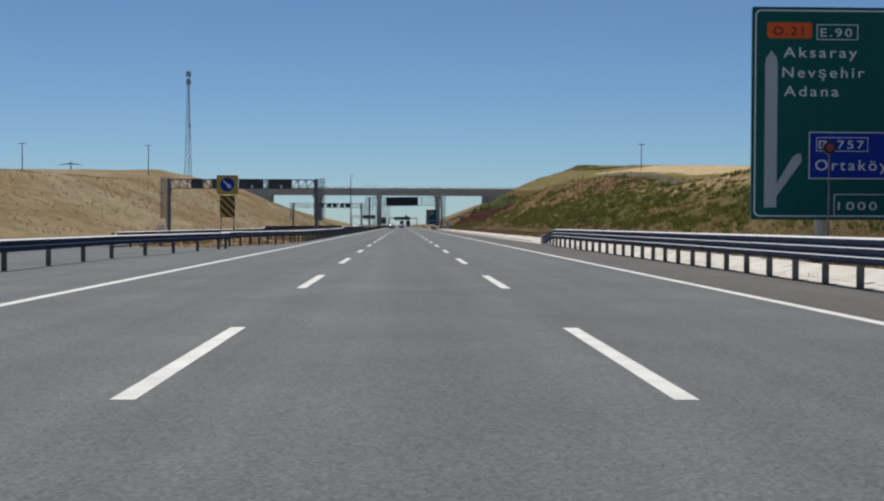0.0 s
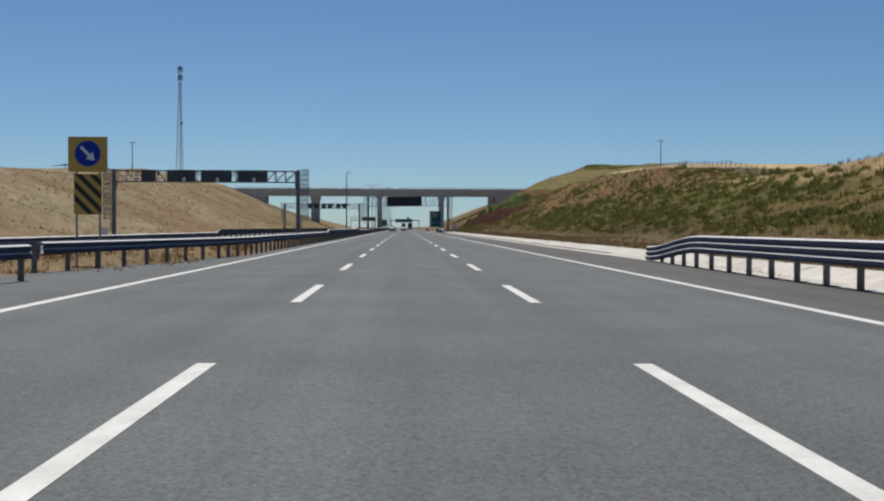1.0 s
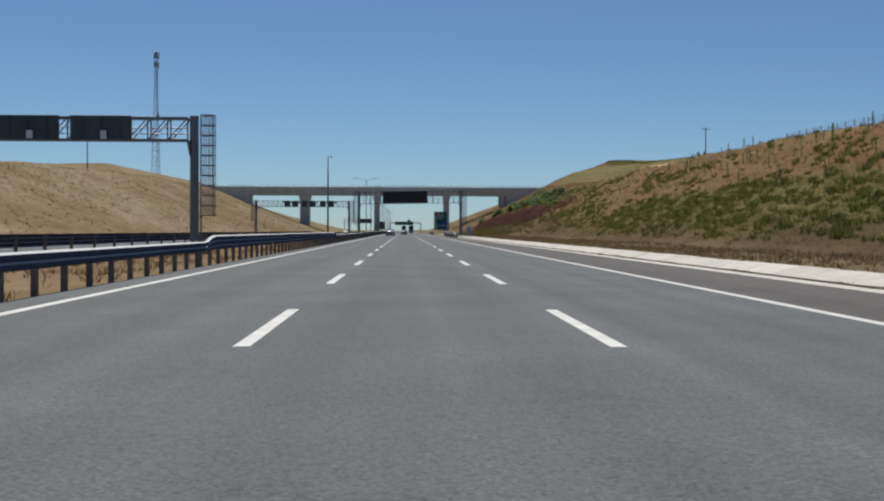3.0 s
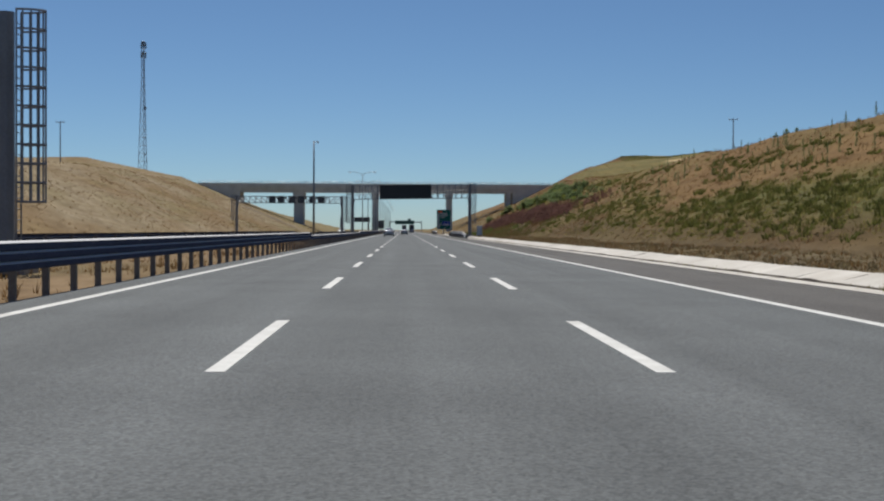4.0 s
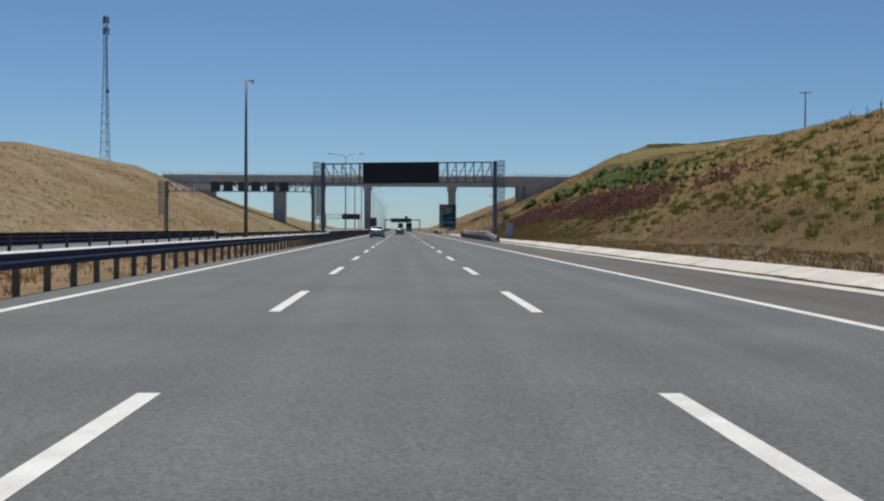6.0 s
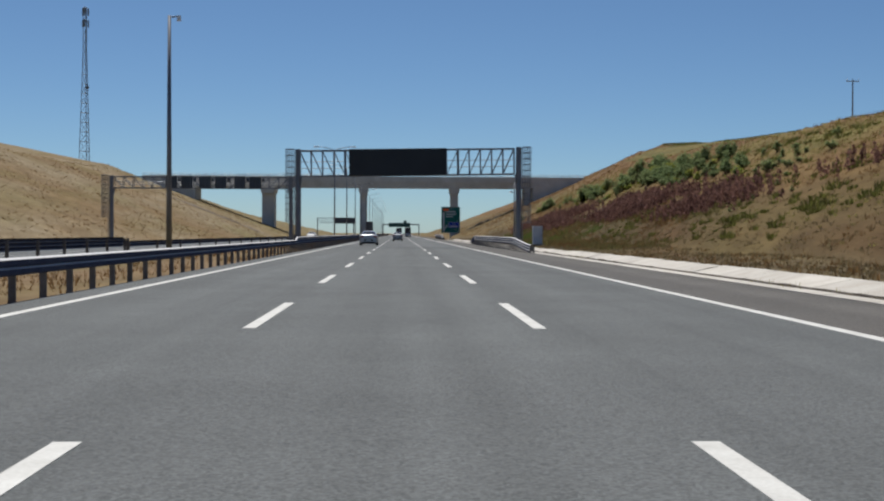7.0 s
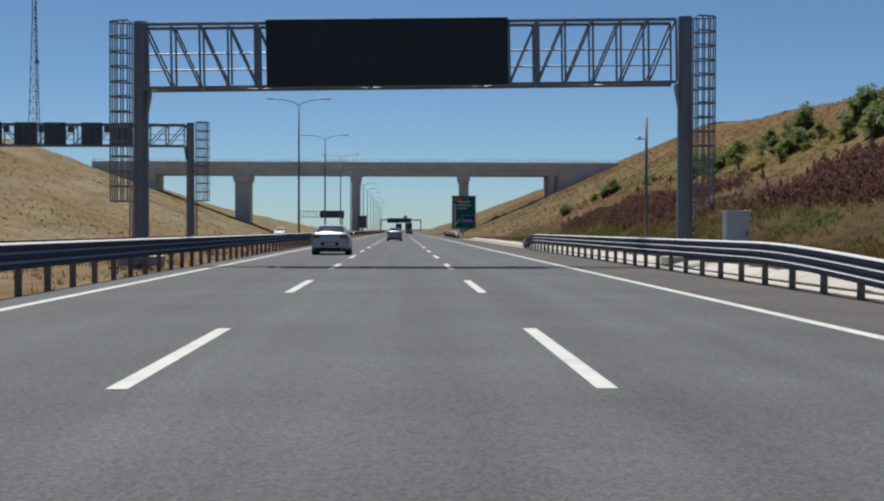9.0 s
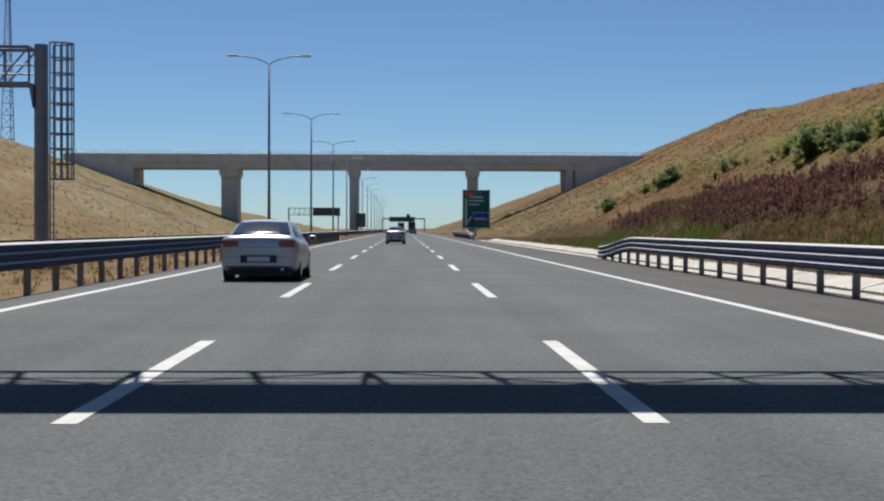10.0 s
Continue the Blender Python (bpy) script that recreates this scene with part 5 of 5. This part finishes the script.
def stalks(rnd, spots):
    """Upright seeded weeds: a stalk and many small leaves."""
    verts, faces = [], []
    for x, y in spots:
        z = rough_land(x, y) - 0.05
        h = rnd.uniform(0.5, 1.25)
        lx, ly = rnd.uniform(-0.15, 0.15), rnd.uniform(-0.15, 0.15)
        i = len(verts)
        verts += [(x - 0.02, y, z), (x + 0.02, y, z), (x + lx, y + ly, z + h)]
        faces.append((i, i + 1, i + 2))
        for k in range(17):
            g = rnd.uniform(0.12, 1.0)
            a, rr = rnd.uniform(0, 6.283), rnd.uniform(0.03, 0.24) * (1.25 - g)
            cx, cy, cz = x + lx * g + rr * math.cos(a), y + ly * g + rr * math.sin(a), z + h * g
            s = rnd.uniform(0.05, 0.115)
            t = rnd.uniform(0, 3.14)
            dx, dy = s * math.cos(t), s * math.sin(t)
            i = len(verts)
            verts += [(cx - dx, cy - dy, cz - s * 0.4), (cx + dx, cy + dy, cz - s * 0.2), (cx + dx * 0.3, cy + dy * 0.3, cz + s * 1.6)]
            faces.append((i, i + 1, i + 2))
    return verts, faces


def rust_belt(x, y):
    return max(0.0, rust_share(x, y, land_at(x, y)) * (0.5 + 1.9 * noise.noise((x * 0.3, y * 0.06, 12.0))))


v, f = stalks(grow, spread(grow, 3500, (16.5, 29), (283, 447), rust_belt))
stuff("rust_weeds", v, f, M_DOCK, "tall rust-brown seeded weeds across the slope", "weeds")


def shrub_parts(rnd, leaves, r, h):
    """Meshes of a shrub's stems and of its leaves: fronds that arch from the ends of the stems, and loose leaves between."""
    stems = bmesh.new()
    tips = []
    for _ in range(11):
        a, s = rnd.uniform(0, 6.283), rnd.uniform(0.1, 0.95)
        tip = Vector((r * s * math.cos(a), r * s * math.sin(a), h * rnd.uniform(0.4, 1.0) * (1.1 - 0.55 * s * s)))
        mid = tip * 0.5 + Vector((0, 0, 0.12 * h))
        add_bar(stems, (0, 0, -0.1), mid, 0.035, 0.022, 5)
        add_bar(stems, mid, tip, 0.022, 0.008, 5)
        tips += [tip, tip, mid * 0.5 + tip * 0.5]
    bm = bmesh.new()
    for c in tips:
        for _ in range(rnd.randrange(6, 10)):
            a, long = rnd.uniform(0, 6.283), rnd.uniform(0.3, 0.7) * (0.6 + 0.3 * r)
            out = Vector((math.cos(a), math.sin(a), 0))
            side = Vector((-out.y, out.x, rnd.uniform(-0.3, 0.3))) * rnd.uniform(0.05, 0.1)
            rise = rnd.uniform(-0.1, 0.75)
            p0 = c + Vector((0, 0, rnd.uniform(-0.12, 0.08)))
            p1 = p0 + out * long * 0.55 + Vector((0, 0, rise * long * 0.6))
            p2 = p0 + out * long + Vector((0, 0, (rise - 0.55) * long * 0.7))
            va, vb, vc, vd, ve = (bm.verts.new(p) for p in (p0, p1 - side, p1 + side, p2 + side * 0.3, p2 - side * 0.3))
            bm.faces.new((va, vb, vc))
            bm.faces.new((vb, ve, vd, vc))
    for _ in range(leaves):
        c = tips[rnd.randrange(len(tips))] * rnd.uniform(0.5, 1.0)
        p = c + Vector((rnd.gauss(0, 1), rnd.gauss(0, 1), rnd.gauss(0, 0.8))) * 0.17 * r
        p.z = max(0.05, p.z)
        s = rnd.uniform(0.06, 0.13) * (0.7 + 0.3 * r)
        q = Euler((rnd.uniform(-0.9, 0.9), rnd.uniform(-0.9, 0.9), rnd.uniform(0, 6.28))).to_matrix()
        pts = [(-s, 0, 0), (0, -s * 0.5, 0.02), (s, 0, 0), (0, s * 0.5, 0.02)]
        bm.faces.new([bm.verts.new(p + q @ Vector(k)) for k in pts])
    return stems, bm


def shrub_kind(name, label, category, mat, group, seeds, leaves, r, h):
    made = []
    for sd in seeds:
        rnd = random.Random(sd)
        stems, crown = shrub_parts(rnd, leaves, r * rnd.uniform(0.85, 1.2), h * rnd.uniform(0.85, 1.2))
        made.append((mesh_of("stem", stems, M_TWIG), mesh_of("crown", crown, mat)))

    def place(x, y, size, k, turn):
        ob = thing(name, label, category, (x, y, rough_land(x, y) - 0.05), turn, group)
        ob.scale = (size, size, size)
        a, b = made[k % len(made)]
        part("stem", a, None, ob)
        part("crown", b, None, ob)
        return ob

    return place


plant_bush = shrub_kind("shrub", "leafy green shrub on the dry slope", "shrub", M_BUSH, "shrubs on the cutting", (1, 2, 3, 4), 330, 1.2, 2.0)
plant_lime = shrub_kind("shrub", "yellow-green leafy shrub on the dry slope", "shrub", M_BUSH_LIME, "shrubs on the cutting", (8, 9), 300, 1.15, 1.6)
plant_dark = shrub_kind("shrub", "dark green leafy shrub on the dry slope", "shrub", M_BUSH_DARK, "shrubs on the cutting", (5, 6, 7), 330, 1.2, 2.1)


def slope_x(y, z):
    """Where the right-hand slope reaches the height z."""
    return 16.8 + (z - 0.31) / float(lerp_at(y, STEEP_R))


def plant_any(x, y, size, k):
    kind_of = grow.random()
    (plant_bush if kind_of < 0.5 else plant_dark if kind_of < 0.88 else plant_lime)(x, y, size, k, grow.uniform(0, 360))


# thickets: place along the road, height on the slope, spread, number, size
THICKETS = [
    (321, 6.6, 2.5, 4, 0.36), (329, 7.0, 2.5, 4, 0.4), (337, 6.4, 2.5, 6, 0.45), (344, 7.2, 3, 6, 0.5), (349, 8.0, 3, 7, 0.62),
    (355, 7.2, 3.5, 9, 0.68), (363, 8.0, 3.5, 9, 0.7), (352, 6.5, 2.5, 5, 0.65), (360, 6.3, 2.5, 6, 0.7), (369, 6.4, 2.5, 5, 0.7), (371, 7.4, 3, 8, 0.75),
    (379, 7.8, 3.5, 9, 0.75), (386, 7.0, 2.5, 6, 0.65), (393, 8.3, 3, 7, 0.72), (403, 6.7, 2.5, 7, 0.65), (410, 6.1, 2.2, 9, 0.8),
    (416, 6.9, 3, 4, 0.5), (431, 5.6, 4, 5, 0.45), (452, 5.6, 2.4, 9, 0.8), (457, 5.0, 1.5, 3, 0.6), (462, 3.0, 1.5, 4, 0.6), (478, 4.2, 4, 3, 0.45),
]
for y0, z0, wide, count, size in THICKETS:
    for k in range(count):
        y = y0 + grow.gauss(0, 0.55) * wide
        z = min(z0 + grow.gauss(0, 0.3) * wide * 0.62, (float(lerp_at(y, CREST_R)) - 16.8) * 0.62 - 1.0)
        plant_any(slope_x(y, z), y, size * grow.uniform(0.55, 1.15), k)
# small ones strewn between and below them
for k in range(80):
    y = grow.uniform(312, 425)
    z = grow.gauss(float(np.interp(y, (300, 330, 372, 400, 425), (5.6, 6.3, 7.2, 6.4, 5.4))), 1.3)
    if z > 4.9:
        plant_any(slope_x(y, z), y, grow.uniform(0.22, 0.5), k)
for k in range(26):
    y = grow.uniform(60, 330)
    z = grow.uniform(2.6, 5.2)
    plant_dark(slope_x(y, z), y, grow.uniform(0.12, 0.22), k, grow.uniform(0, 360))


def sapling_kind():
    made = []
    for sd in (21, 22, 23):
        rnd = random.Random(sd)
        trunk = bar((0, 0, -0.1), (0.03, 0.02, 1.5), 0.03, 0.008, 5)
        bm = bmesh.new()
        for _ in range(170):
            g = rnd.uniform(0.08, 1.0)
            a = rnd.uniform(0, 6.283)
            rr = 0.24 * (1.15 - g) * rnd.uniform(0.2, 1.0)
            p = Vector((rr * math.cos(a), rr * math.sin(a), 1.6 * g))
            s = rnd.uniform(0.03, 0.07)
            q = Euler((rnd.uniform(-0.6, 0.6), rnd.uniform(-0.6, 0.6), rnd.uniform(0, 6.28))).to_matrix()
            bm.faces.new([bm.verts.new(p + q @ Vector(c)) for c in ((-s * 0.5, 0, 0), (s * 0.5, 0, 0), (0, 0, s * 2.2))])
        made.append((mesh_of("trunk", trunk, M_TWIG), mesh_of("crown", bm, M_BUSH_DARK)))

    def place(x, y, size, k):
        ob = thing("sapling", "small dark conical sapling planted on the slope", "sapling", (x, y, rough_land(x, y) - 0.05), k * 67, "planted saplings")
        ob.scale = (size, size, size)
        part("trunk", made[k % 3][0], None, ob)
        part("crown", made[k % 3][1], None, ob)

    return place


plant_sapling = sapling_kind()
for k in range(290):
    y = grow.uniform(150, 395)
    top = (float(lerp_at(y, CREST_R)) - 16.8) * 0.62 + 0.3
    z = top - grow.uniform(0.1, 4.0)
    plant_sapling(slope_x(y, z), y, grow.choice((0.3, 0.38, 0.46, 0.6)) * (0.55 if y > 290 else 1), k)


# ---------------------------------------------------------------- fence along the top
def fence():
    ob = thing("fence", "grey wire mesh fence on posts along the top of the cutting", "fence")
    post = mesh_of("post", bar((0, 0, -0.5), (0, 0, 0.9), 0.035, sides=6), M_STEEL)
    line = []
    for k in range(58):
        y = 88 + 2.2 * k
        x = float(np.interp(y, (88, 170, 215), (27.4, 31.4, 33.5)))
        z = rough_land(x, y)
        line.append((x, y, z))
        p = part("post", post, None, ob)
        p.location = (x, y, z)
    for h in (0.1, 0.21, 0.32, 0.43, 0.54, 0.65, 0.76, 0.87):
        part("wire", tube([(a[0], a[1], a[2] + h) for a in line], 0.005, 4), M_STEEL, ob)
    upright = mesh_of("mesh_wire", bar((0, 0, 0.05), (0, 0, 0.87), 0.004, sides=4), M_STEEL)
    for a, b in zip(line, line[1:]):
        for k in range(1, 6):
            w = part("mesh_wire", upright, None, ob)
            w.location = tuple(p + (q - p) * k / 6 for p, q in zip(a, b))
    return ob


fence()
for k, (y, size) in enumerate(((166, 0.34), (169, 0.28), (118, 0.24), (121, 0.28), (124, 0.2), (237, 0.24), (240, 0.28), (243, 0.2))):
    plant_dark(float(lerp_at(y, CREST_R)) + 0.6, y, size, k, 50 * k)
